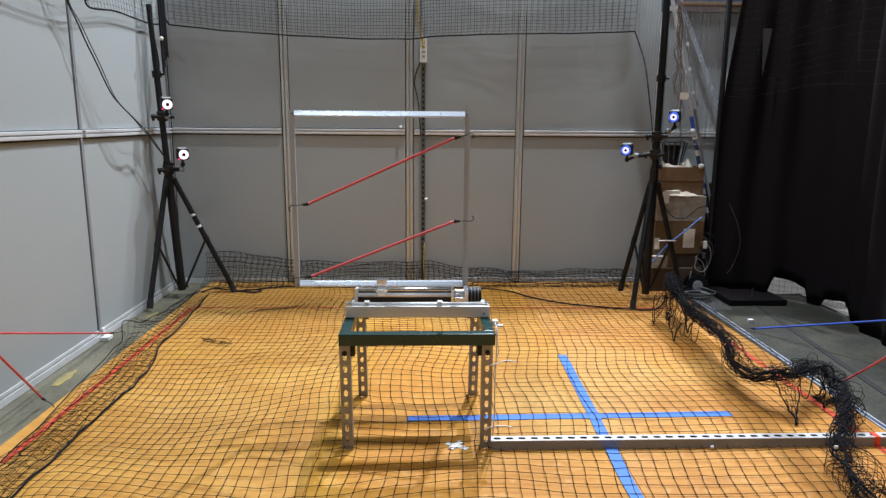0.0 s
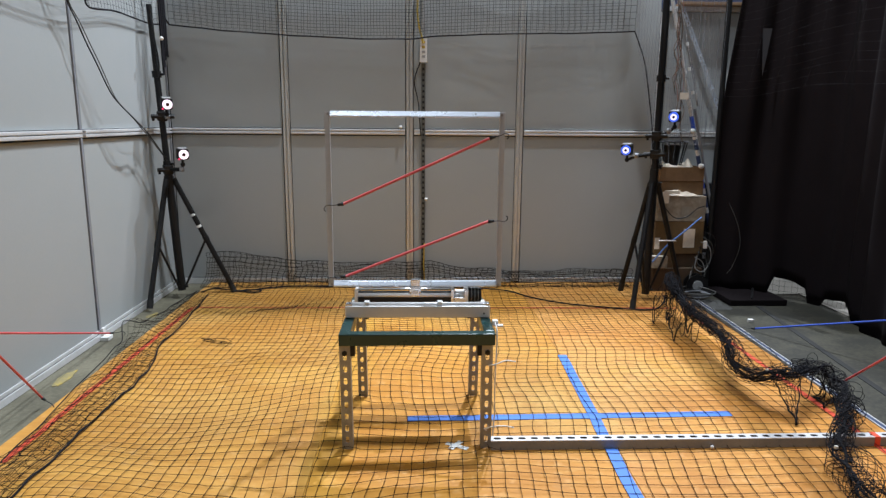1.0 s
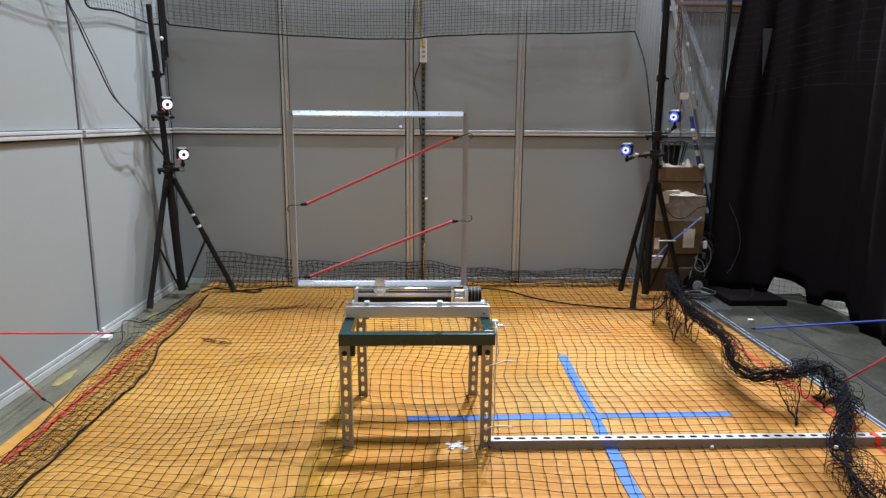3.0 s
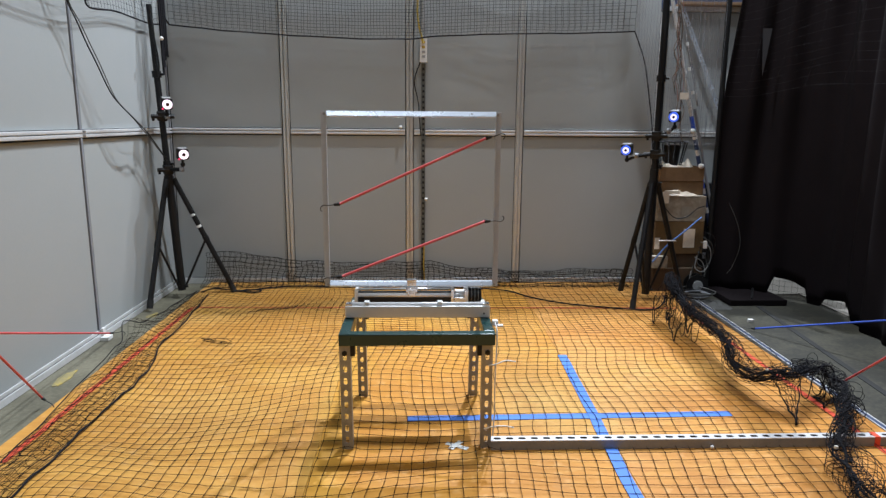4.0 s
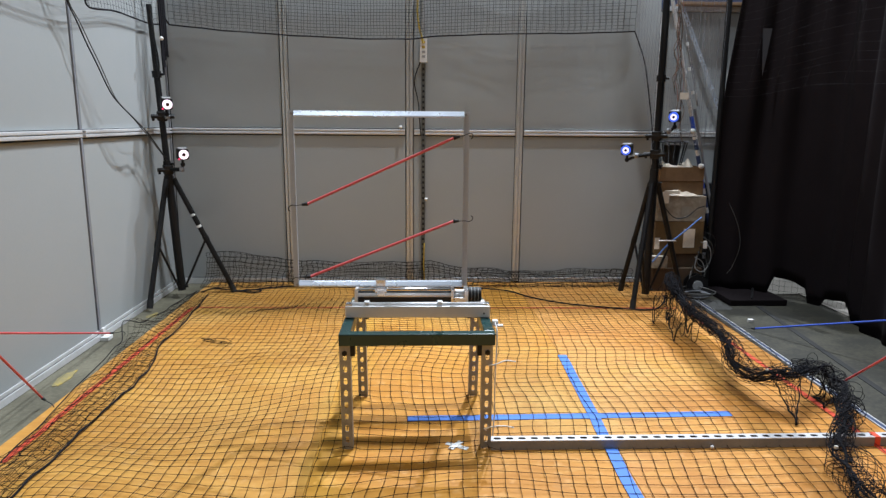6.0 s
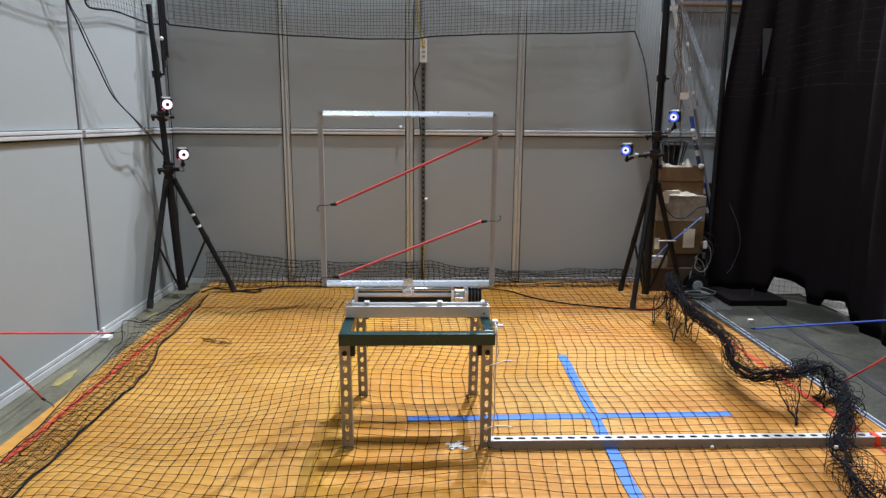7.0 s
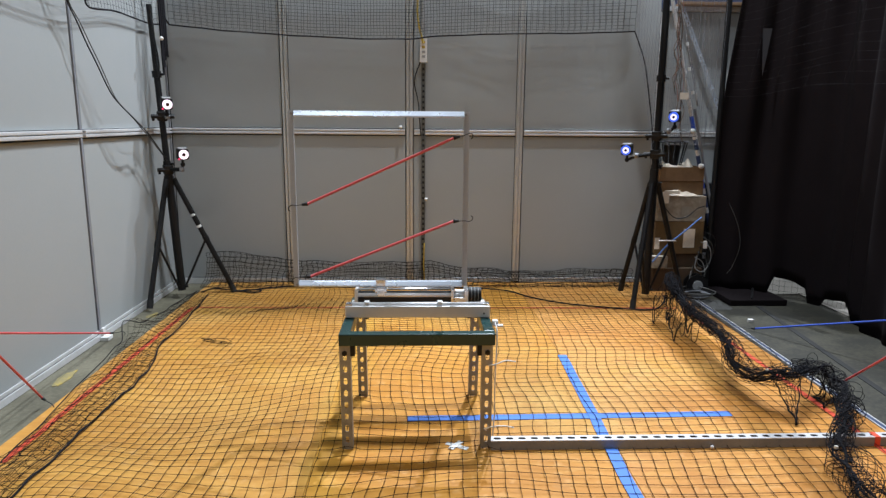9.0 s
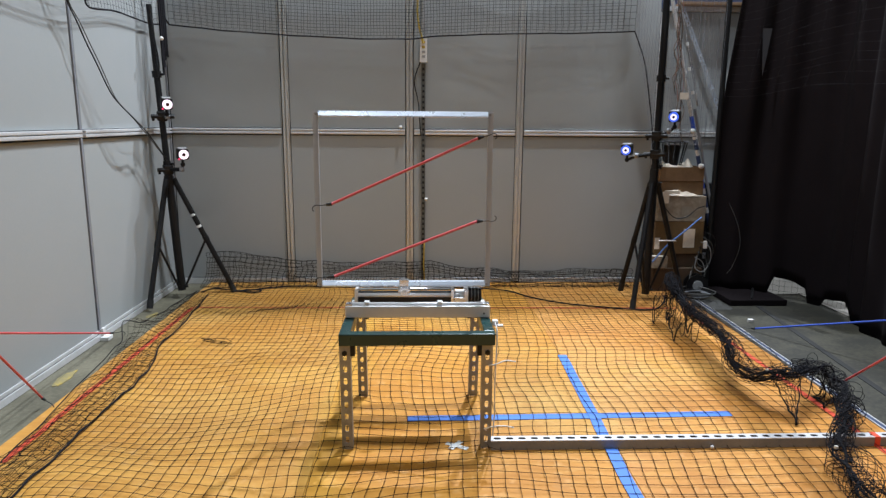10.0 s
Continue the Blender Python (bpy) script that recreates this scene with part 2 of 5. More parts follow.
def strands(paths, r, sides=3):
    """Many thin tubes as vertex and face lists."""
    verts, faces = [], []
    for pts in paths:
        base, n = len(verts), len(pts)
        for i, p in enumerate(pts):
            d = (pts[min(i + 1, n - 1)] - pts[max(i - 1, 0)])
            d = d.normalized() if d.length > 1e-9 else Vector((1, 0, 0))
            u = d.cross(Vector((0.13, 0.21, 0.97)))
            u = u.normalized() if u.length > 1e-6 else Vector((1, 0, 0))
            w = d.cross(u)
            for k in range(sides):
                a = 2 * math.pi * k / sides
                verts.append(p + r * (math.cos(a) * u + math.sin(a) * w))
        for i in range(n - 1):
            for k in range(sides):
                a, b = base + i * sides + k, base + i * sides + (k + 1) % sides
                faces.append((a, b, b + sides, a + sides))
        faces.append(tuple(base + k for k in range(sides)))
        faces.append(tuple(base + (n - 1) * sides + k for k in range(sides)))
    return verts, faces


def strand_object(name, paths, r, mat, parent=None, sides=3, label=""):
    verts, faces = strands(paths, r, sides)
    me = bpy.data.meshes.new(name)
    me.from_pydata([tuple(v) for v in verts], [], faces)
    me.materials.append(mat)
    for p in me.polygons:
        p.use_smooth = True
    ob = new(name, me)
    ob.parent = parent
    return tagged(ob, label)


def tube(name, pts, r, mat, parent=None, steps=6, sides=8, label=""):
    return strand_object(name, [spline(pts, steps)], r, mat, parent, sides, label)


def net_paths(place, nu, nv, sub=2, keep=None):
    """The twines of a net whose knot (i, j) lies at place(i, j)."""
    paths = []
    for swap in (False, True):
        for a in range(nv if swap else nu):
            run = []
            for k in range(((nu if swap else nv) - 1) * sub + 1):
                b = k / sub
                i, j = (b, a) if swap else (a, b)
                if keep and not keep(i, j):
                    if len(run) > 1:
                        paths.append(run)
                    run = []
                    continue
                run.append(Vector(place(i, j)))
            if len(run) > 1:
                paths.append(run)
    return paths


def nz(x, y, z=0.0):
    return noise.noise(Vector((x, y, z)))


def slotted_plate(bm, m, length, width, pitch, sw, sl, thick, start=0.0):
    """A plate along local x from 0 to length with slots along its middle; local z is its face."""
    n = int((length - start) // pitch)
    cut = min(sw, sl) * 0.3

    def ring(x0, x1, z):
        xc = (x0 + x1) / 2
        o = [(x0, -width / 2), (x1, -width / 2), (x1, width / 2), (x0, width / 2)]
        a, b = sl / 2, sw / 2
        i = [(xc - a + cut, -b), (xc + a - cut, -b), (xc + a, -b + cut), (xc + a, b - cut),
             (xc + a - cut, b), (xc - a + cut, b), (xc - a, b - cut), (xc - a, -b + cut)]
        return [bm.verts.new(m @ Vector((*p, z))) for p in o], [bm.verts.new(m @ Vector((*p, z))) for p in i]

    for k in range(n):
        x0, x1 = start + k * pitch, start + (k + 1) * pitch
        top, low = ring(x0, x1, 0), ring(x0, x1, -thick)
        for (o, i), flip in ((top, False), (low, True)):
            fs = [(o[0], o[1], i[1], i[0]), (o[1], i[2], i[1]), (o[1], o[2], i[3], i[2]), (o[2], i[4], i[3]),
                  (o[2], o[3], i[5], i[4]), (o[3], i[6], i[5]), (o[3], o[0], i[7], i[6]), (o[0], i[0], i[7])]
            for f in fs:
                bm.faces.new(f[::-1] if flip else f)
        for k2 in range(8):
            j2 = (k2 + 1) % 8
            bm.faces.new((top[1][k2], top[1][j2], low[1][j2], low[1][k2]))
        for k2 in range(4):
            j2 = (k2 + 1) % 4
            bm.faces.new((top[0][j2], top[0][k2], low[0][k2], low[0][j2]))
    for x0, x1 in ((0.0, start), (start + n * pitch, length)):
        if x1 - x0 > 0.001:
            vs = [bm.verts.new(m @ Vector((x, y, z))) for z in (0, -thick) for x, y in ((x0, -width / 2), (x1, -width / 2), (x1, width / 2), (x0, width / 2))]
            bm.faces.new(vs[:4])
            bm.faces.new(vs[7:3:-1])
            for k2 in range(4):
                j2 = (k2 + 1) % 4
                bm.faces.new((vs[j2], vs[k2], vs[4 + k2], vs[4 + j2]))
    bmesh.ops.remove_doubles(bm, verts=bm.verts, dist=1e-5)
    return bm


# ---- the large structure ----
XW, YN = -1.946, 5.262
RAIL = 1.222


def hall():
    ground = link("ground", boxed((0, -6, -0.22), (10, 12, -0.02)), CONCRETE_SHADED)
    tagged(ground, "stained grey concrete slab of the hall, darkened for the curtain's shade", "floor", kind="structure")
    ground = link("ground", boxed((-8, -6, -0.22), (0, 12, -0.02)), CONCRETE_LIT)
    tagged(ground, "olive grey concrete slab of the hall in its lit tone", "floor", kind="structure")
    for x, y, sx, sy in ((-1.84, 3.25, 0.034, 0.11), (-1.83, 4.36, 0.03, 0.06)):
        bm = bmesh.new()
        ring = []
        for k in range(18):
            a = 2 * math.pi * k / 18
            f = 1 + 0.6 * nz(math.cos(a) * 1.4 + x * 9, math.sin(a) * 1.4 + y * 5)
            ring.append(bm.verts.new((x + sx * f * math.cos(a), y + sy * f * math.sin(a), -0.0165)))
        low = [bm.verts.new((v.co.x, v.co.y, -0.0205)) for v in ring]
        bm.faces.new(ring)
        for k in range(18):
            bm.faces.new((ring[k], low[k], low[(k + 1) % 18], ring[(k + 1) % 18]))
        ob = link("floor_mark", bm, YELLOW_PAINT)
        tagged(ob, "worn patch of yellow paint on the concrete", "floor mark", kind="structure")
    for name, lo, hi in (("hall_wall_north", (-8, 12, -0.02), (10, 12.2, 8.2)), ("hall_wall_south", (-8, -6.2, -0.02), (10, -6, 8.2)),
                         ("hall_wall_west", (-8.2, -6, -0.02), (-8, 12, 8.2)), ("hall_wall_east", (10, -6, -0.02), (10.2, 12, 8.2))):
        tagged(link(name, boxed(lo, hi), HALL), "plain painted wall of the hall", "wall", kind="structure")
    tagged(link("ceiling", boxed((-8, -6, 8.2), (10, 12, 8.4)), HALL), "plain painted ceiling of the hall", "ceiling", kind="structure")


def upright(bm, length, wide=0.056):
    """A double-ridged profile along z, its face towards -y at y = 0."""
    box(bm, (-wide / 2, 0.007, 0), (wide / 2, 0.0112, length))
    for s in (-1, 1):
        box(bm, (s * 0.0135 - 0.0085, -0.016, 0), (s * 0.0135 + 0.0085, 0.0075, length), 0.003)
    return bm


def walls():
    # north wall: the panels stand between double aluminium profiles
    top = 2.50
    posts = [-1.047, -0.073, 0.807, 1.925]
    # black core: the shade in the gaps between panels and profiles is in its colour
    wall = link("wall_north", boxed((XW - 0.1, YN + 0.012, -0.02), (2.74, YN + 0.06, 2.19)), BLACK)
    tagged(wall, "partition wall of pale grey panels in aluminium profiles", "wall", kind="structure")
    edges = [XW] + posts + [2.74]
    for k in range(len(edges) - 1):
        a, b = edges[k] + (0.034 if k else 0.006), edges[k + 1] - 0.034
        high = 2.16 if edges[k + 1] > 2.2 else top
        for lo, hi in ((0.035, RAIL - 0.031), (RAIL + 0.026, high)):
            part("panel", boxed((a, YN + 0.001, lo), (b, YN + 0.0115, hi), 0.002), PANEL, wall)
        part("rail", rail_mesh(b - a - 0.004, (a + b) / 2), ALU_PAINT, wall, "ridged aluminium cross rail")
        part("base_rail", boxed((a, YN - 0.012, -0.018), (b, YN + 0.0115, 0.03), 0.003), ALU_PAINT, wall)
    for x in posts:
        ob = part("post", upright(bmesh.new(), (2.16 if x > 1.5 else top)), BRASSY if x < 1.5 else ALU_PAINT, wall, "double-ridged aluminium profile")
        ob.location = (x, YN, 0)
    part("cap_rail", boxed((1.94, YN - 0.03, 2.165), (2.76, YN + 0.05, 2.20), 0.004), ALU_PAINT, wall, "white capping rail")
    # west wall
    # black core again, for the shaded gaps
    wall = link("wall_west", boxed((XW - 0.06, -1.2, -0.02), (XW - 0.012, YN, top)), BLACK)
    tagged(wall, "partition wall of white panels in aluminium profiles", "wall", kind="structure")
    edges = [-1.2, -0.15, 0.85, 1.86, 2.866, 3.866, YN - 0.02]
    for k in range(len(edges) - 1):
        a, b = edges[k] + 0.022, edges[k + 1] - 0.022
        for lo, hi in ((0.045, RAIL - 0.031), (RAIL + 0.026, top)):
            part("panel", boxed((XW - 0.0115, a, lo), (XW - 0.001, b, hi), 0.002), PANEL, wall)
        bm = boxed((XW - 0.0115, a - 0.004, RAIL - 0.022), (XW + 0.006, b + 0.004, RAIL + 0.022), 0.002)
        box(bm, (XW + 0.005, a - 0.004, RAIL - 0.020), (XW + 0.022, b + 0.004, RAIL - 0.002), 0.003)
        box(bm, (XW + 0.005, a - 0.004, RAIL + 0.004), (XW + 0.022, b + 0.004, RAIL + 0.021), 0.003)
        part("rail", bm, ALU_PAINT, wall, "ridged aluminium cross rail")
        bm = boxed((XW - 0.0115, a - 0.02, -0.018), (XW + 0.010, b + 0.02, 0.018), 0.002)
        box(bm, (XW - 0.0115, a - 0.02, 0.024), (XW + 0.006, b + 0.02, 0.043), 0.002)
        part("base_rail", bm, ALU_PAINT, wall)
        bm = boxed((XW - 0.0115, -0.016, 0.045), (XW + 0.007, 0.004, RAIL - 0.024), 0.002)
        box(bm, (XW - 0.0115, -0.016, RAIL + 0.024), (XW + 0.007, 0.004, top), 0.002)
        ob = part("post", bm, STEEL_SIDE, wall)
        ob.location = (0, edges[k + 1], 0)


def rail_mesh(length, xc):
    bm = boxed((xc - length / 2, YN - 0.006, RAIL - 0.022), (xc + length / 2, YN + 0.0115, RAIL + 0.022), 0.002)
    for z in (-0.011, 0.0125):
        box(bm, (xc - length / 2, YN - 0.020, RAIL + z - 0.009), (xc + length / 2, YN - 0.004, RAIL + z + 0.009), 0.006)
    return bm


def wood_floor():
    floor = link("floor", boxed((-1.70, -1.5, -0.0195), (2.035, YN - 0.03, -0.012)), CARD_DARK)
    tagged(floor, "platform of orange-brown plywood sheets laid on concrete", "floor", kind="structure")
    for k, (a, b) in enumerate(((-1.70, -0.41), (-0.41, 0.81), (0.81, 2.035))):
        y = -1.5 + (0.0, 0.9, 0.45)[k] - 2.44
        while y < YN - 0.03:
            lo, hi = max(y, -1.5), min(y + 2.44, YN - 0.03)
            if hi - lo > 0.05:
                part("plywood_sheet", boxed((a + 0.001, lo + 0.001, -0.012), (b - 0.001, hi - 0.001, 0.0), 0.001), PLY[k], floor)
            y += 2.44
    bm = boxed((-0.008, -4.1, -0.0195), (-0.001, 2.28, 0.003), 0.001)
    box(bm, (0.021, -4.1, -0.0195), (0.028, 2.28, 0.002), 0.001)
    edge = link("edge_trim", bm, ALU_PAINT)
    part("rubber_strip", boxed((-0.0005, -4.1, -0.0195), (0.0205, 2.28, -0.001)), NAVY, edge, "dark blue rubber strip")
    edge.matrix_basis = pose(2.044, 2.52, 0, 0, 0, -1.2)
    tagged(edge, "aluminium edging along the plywood platform", "trim", kind="structure")
    joint = link("floor_joint", boxed((-0.018, -3.0, -0.0195), (0.018, 2.4, -0.0165)), RUBBER)
    joint.matrix_basis = pose(2.375, 3.2, 0, 0, 0, -6.1)
    tagged(joint, "dark filled joint in the concrete slab", "floor joint", kind="structure")


def strip(bm, a, b, width, z=0.0015, h=0.002, wobble=0.004, seed=0.0):
    """A thin strip of tape with slightly uneven edges."""
    a, b = Vector((*a, z)), Vector((*b, z))
    d = (b - a)
    n = max(int(d.length / 0.06), 2)
    side = Vector((-d.y, d.x, 0)).normalized()
    rows = []
    for k in range(n + 1):
        p = a + d * k / n
        s = side * (width / 2)
        o = side * wobble * nz(k * 0.35, seed)
        rows.append([bm.verts.new(p + o + e * s + Vector((0, 0, u))) for e, u in ((-1, 0), (1, 0), (1, h), (-1, h))])
    for r, q in zip(rows, rows[1:]):
        for k in range(4):
            j = (k + 1) % 4
            bm.faces.new((r[k], q[k], q[j], r[j]))
    bm.faces.new(rows[0])
    bm.faces.new(rows[-1][::-1])
    bmesh.ops.recalc_face_normals(bm, faces=bm.faces)
    return bm


def tapes():
    def tape(name, mat, label, *runs, width):
        bm = bmesh.new()
        for k, (a, b) in enumerate(runs):
            strip(bm, a, b, width, z=0.0012 + 0.0022 * k, seed=k * 7.3)
        tagged(link(name, bm, mat), label, "tape")
    tape("blue_tape_cross", BLUE_TAPE, "cross of blue painter's tape stuck on the plywood", ((-0.05, 2.706), (1.432, 2.728)), ((0.818, 3.492), (0.765, 1.75)), width=0.05)
    tape("white_tape_cross", WHITE_TAPE, "small cross of white tape stuck on the plywood", ((0.115, 2.478), (0.20, 2.425)), ((0.13, 2.425), (0.178, 2.486)), width=0.024)
    tape("red_tape_line", RED_TAPE, "red tape line along the edge of the plywood", ((-1.607, 2.36), (-1.600, 4.48)), width=0.028)
    tape("red_tape_line", RED_FADED, "faded red tape line across the plywood", ((-1.59, 4.49), (1.86, 4.44)), width=0.02)
    tape("red_tape_line", RED_TAPE, "red tape line along the edge of the plywood", ((1.905, 2.2), (1.90, 4.40)), width=0.026)


# ---- the table with the linear drive ----
def table():
    t = thing("steel_table", "open green-painted steel table frame on slotted strut legs", "table", pose(-0.005, 2.41, 0))
    x0, x1, y0, y1, z0, z1 = -0.306, 0.306, 0.0, 0.545, 0.449, 0.497
    part("front_bar", boxed((x0, y0, z0), (x1, y0 + 0.045, z1), 0.004), GREEN, t)
    part("back_bar", boxed((x0, y1 - 0.045, z0), (x1, y1, z1), 0.004), GREEN, t)
    for s in (x0, x1 - 0.042):
        part("side_bar", boxed((s, y0 + 0.046, z0), (s + 0.042, y1 - 0.046, z1 - 0.001), 0.004), GREEN, t)
    for fx, fy, tx, ty in ((-0.281, 0.022, -0.284, 0.008), (0.279, 0.022, 0.276, 0.008), (-0.262, 0.535, -0.266, 0.50), (0.268, 0.535, 0.272, 0.50)):
        a, b = Vector((fx, fy, 0.004)), Vector((tx, ty, 0.448))
        up = (b - a).normalized()
        right = Vector((1, 0, 0))
        face = right.cross(up)
        m = Matrix((up, -right, face)).transposed().to_4x4()
        m.translation = a
        if face.y > 0:
            m = Matrix((up, right, -face)).transposed().to_4x4()
            m.translation = a
        L, w = (b - a).length, 0.043
        bm = slotted_plate(bmesh.new(), m, L, w, 0.0508, 0.015, 0.028, 0.0028, 0.016)
        inv = bmesh.new()
        for s in (-1, 1):
            box(inv, (0, s * w / 2 - 0.0028 * (s > 0), -0.040), (L, s * w / 2 + 0.0028 * (s < 0), -0.0028))
        bmesh.ops.transform(inv, matrix=m, verts=inv.verts)
        tmp = bpy.data.meshes.new("tmp")
        inv.to_mesh(tmp)
        inv.free()
        bm.from_mesh(tmp)
        bpy.data.meshes.remove(tmp)
        bmesh.ops.recalc_face_normals(bm, faces=bm.faces)
        leg = part("leg", bm, STEEL, t, "slotted galvanised strut leg")
        bm = bmesh.new()
        bolt = b - up * 0.030 + m.to_3x3() @ Vector((0, 0, 0.0))
        out = m.to_3x3() @ Vector((0, 0, 1))
        rod(bm, bolt - out * 0.003, bolt + out * 0.007, 0.011, 6)
        part("bolt", bm, BLACK, leg)
        br = boxed((-0.006, -0.004, -0.045), (0.012, 0.034, 0.0), 0.002)
        br = part("bracket", br, BLACK, t)
        br.location = (tx + (0.028 if tx < 0 else -0.034), ty + 0.004, 0.449)
    # front beam across the frame, with a chrome rod in two clamps
    b = thing("front_beam", "square aluminium beam with a chrome guide rod clamped on top", "beam", pose(-0.003, 2.622, 0.4985))
    part("tube", boxed((-0.304, 0, 0), (0.304, 0.045, 0.049), 0.003), ALU, b)
    part("guide_rod", rods(((-0.278, 0.024, 0.053), (0.278, 0.024, 0.053), 0.008)), GROUND_STEEL, b, smooth=True)
    for x in (-0.215, 0.093):
        part("clamp", boxed((x - 0.011, 0.010, 0.0495), (x + 0.011, 0.040, 0.066), 0.003), ALU, b)
    for x in (-0.288, 0.288):
        bm = boxed((x - 0.014, 0.008, 0.0495), (x + 0.014, 0.043, 0.058), 0.002)
        rod(bm, (x, 0.02, 0.058), (x, 0.02, 0.063), 0.006, 6)
        part("end_plate", bm, ALU_BRIGHT, b)
    for x in (0.278,):
        part("screw", rods(((x, -0.003, 0.018), (x, 0.001, 0.018), 0.004)), BLACK, b)


DRIVE = (0.0, 2.80, 0.4975)
MID = -0.0735


def linear_drive():
    d = thing("linear_drive", "linear drive of aluminium and chrome with a black motor", "linear drive", pose(*DRIVE))
    part("base_rail", boxed((-0.270, 0.002, 0.014), (0.150, 0.060, 0.044), 0.003), BLACK, d, "black anodised base rail")
    for x in (-0.300, 0.255):
        part("mounting_plate", boxed((x, 0.0, 0.0005), (x + 0.045, 0.062, 0.0135), 0.002), ALU, d)
    part("bed", boxed((-0.254, 0.012, 0.003), (0.254, 0.050, 0.0135), 0.001), BLACK, d)
    part("shaft", rods(((-0.270, 0.006, 0.0505), (0.150, 0.006, 0.0505), 0.0100)), GROUND_STEEL, d, "chrome guide shaft", smooth=True)
    part("shaft", rods(((-0.270, 0.052, 0.0665), (0.150, 0.052, 0.0665), 0.0055)), CHROME, d, "chrome guide shaft", smooth=True)
    part("lead_screw", rods(((-0.270, 0.032, 0.056), (0.165, 0.032, 0.056), 0.007)), BLACK, d)
    part("end_block", boxed((-0.284, -0.004, 0.010), (-0.2705, 0.066, 0.076), 0.003), ALU, d)
    part("end_block", boxed((0.145, -0.006, 0.010), (0.160, 0.066, 0.078), 0.003), ALU_BRIGHT, d)
    bm = boxed((0.1605, -0.004, 0.014), (0.222, 0.060, 0.040), 0.002)
    box(bm, (0.204, -0.004, 0.039), (0.222, 0.060, 0.078), 0.002)
    part("coupling_bracket", bm, ALU_BRIGHT, d)
    part("coupling", rods(((0.166, 0.032, 0.056), (0.203, 0.032, 0.056), 0.012)), ALU, d)
    for k in range(4):
        x = 0.2235 + k * 0.0148
        part("motor_segment", rod(bmesh.new(), (x, 0.030, 0.0475), (x + 0.0128, 0.030, 0.0475), 0.0325 if k % 2 else 0.034, 28), BLACK, d, "black motor segment")
    for k in range(3):
        x = 0.2365 + k * 0.0148
        part("motor_band", rod(bmesh.new(), (x, 0.030, 0.0475), (x + 0.0016, 0.030, 0.0475), 0.0335, 28), GREY_PLASTIC, d)
    c = boxed((-0.026, -0.006, 0.0625), (0.026, 0.066, 0.082), 0.003)
    box(c, (-0.017, -0.008, 0.048), (0.017, 0.0, 0.086), 0.002)
    box(c, (-0.019, -0.004, 0.081), (0.019, 0.034, 0.0898), 0.002)
    c = part("carriage", c, ALU_BRIGHT, d, "aluminium carriage sliding on the shafts")
    part("cap", boxed((-0.012, -0.0105, 0.060), (0.012, -0.0082, 0.075), 0.001), ALU, c)
    return d, c


GATE_Y, GATE_Z = 2.812, 0.587


def sloped_bar(x0, x1, z0, z1):
    """A bar along x whose front leans back above a narrow upright lip."""
    h = z1 - z0
    sect = ((-0.0130, 0.0015), (-0.0130, h * 0.22), (-0.0122, h * 0.30), (-0.0050, h * 0.90), (-0.0035, h), (0.0115, h), (0.0130, h - 0.0015), (0.0130, 0.0), (-0.0115, 0.0))
    bm = bmesh.new()
    rings = [[bm.verts.new((x, y, z0 + z)) for y, z in sect] for x in (x0, x1)]
    for k in range(len(sect)):
        j = (k + 1) % len(sect)
        bm.faces.new((rings[0][k], rings[0][j], rings[1][j], rings[1][k]))
    bm.faces.new(rings[0])
    bm.faces.new(rings[1][::-1])
    bmesh.ops.recalc_face_normals(bm, faces=bm.faces)
    return bm


def gate():
    g = thing("sliding_gate", "tall rectangular gate of bare aluminium bars riding on the drive", "gate frame", pose(MID, GATE_Y, GATE_Z))
    w, h = 0.372, 0.762
    part("bottom_bar", sloped_bar(-w + 0.012, w - 0.008, 0.0, 0.024), ANODISED, g)
    part("clamp_block", boxed((-0.021, -0.017, 0.004), (0.021, 0.017, 0.032), 0.002), ALU_BRIGHT, g)
    part("top_bar", sloped_bar(-w + 0.014, w - 0.012, h - 0.024, h + 0.002), ANODISED, g)
    for s in (-1, 1):
        bm = boxed((s * w - 0.012, -0.0015, 0.0), (s * w + 0.012, 0.0015, h), 0.0005)
        box(bm, (s * w - 0.012, -0.013, 0), (s * w - 0.009, 0.0, h), 0.0005) if s > 0 else box(bm, (s * w + 0.009, -0.013, 0), (s * w + 0.012, 0.0, h), 0.0005)
        part("upright", bm, ALU_MATTE, g)
        for z in (0.012, h - 0.012):
            part("screw", rods(((s * w * 0.985, -0.020, z), (s * w * 0.985, -0.0131, z), 0.006)), STEEL, g)
    return g


def hook_mesh(end, way, flip, size=0.03):
    """A bent wire hook that leaves the cord's end along way and curls round."""
    e, w = Vector(end), Vector(way).normalized()
    u = Vector((0, 0, 1)) * flip
    pts = [e, e + w * size * 0.9, e + w * size * 1.5 + u * size * 0.10, e + w * size * 1.95 - u * size * 0.15,
           e + w * size * 2.0 - u * size * 0.55, e + w * size * 1.75 - u * size * 0.75]
    return spline(pts, 5)


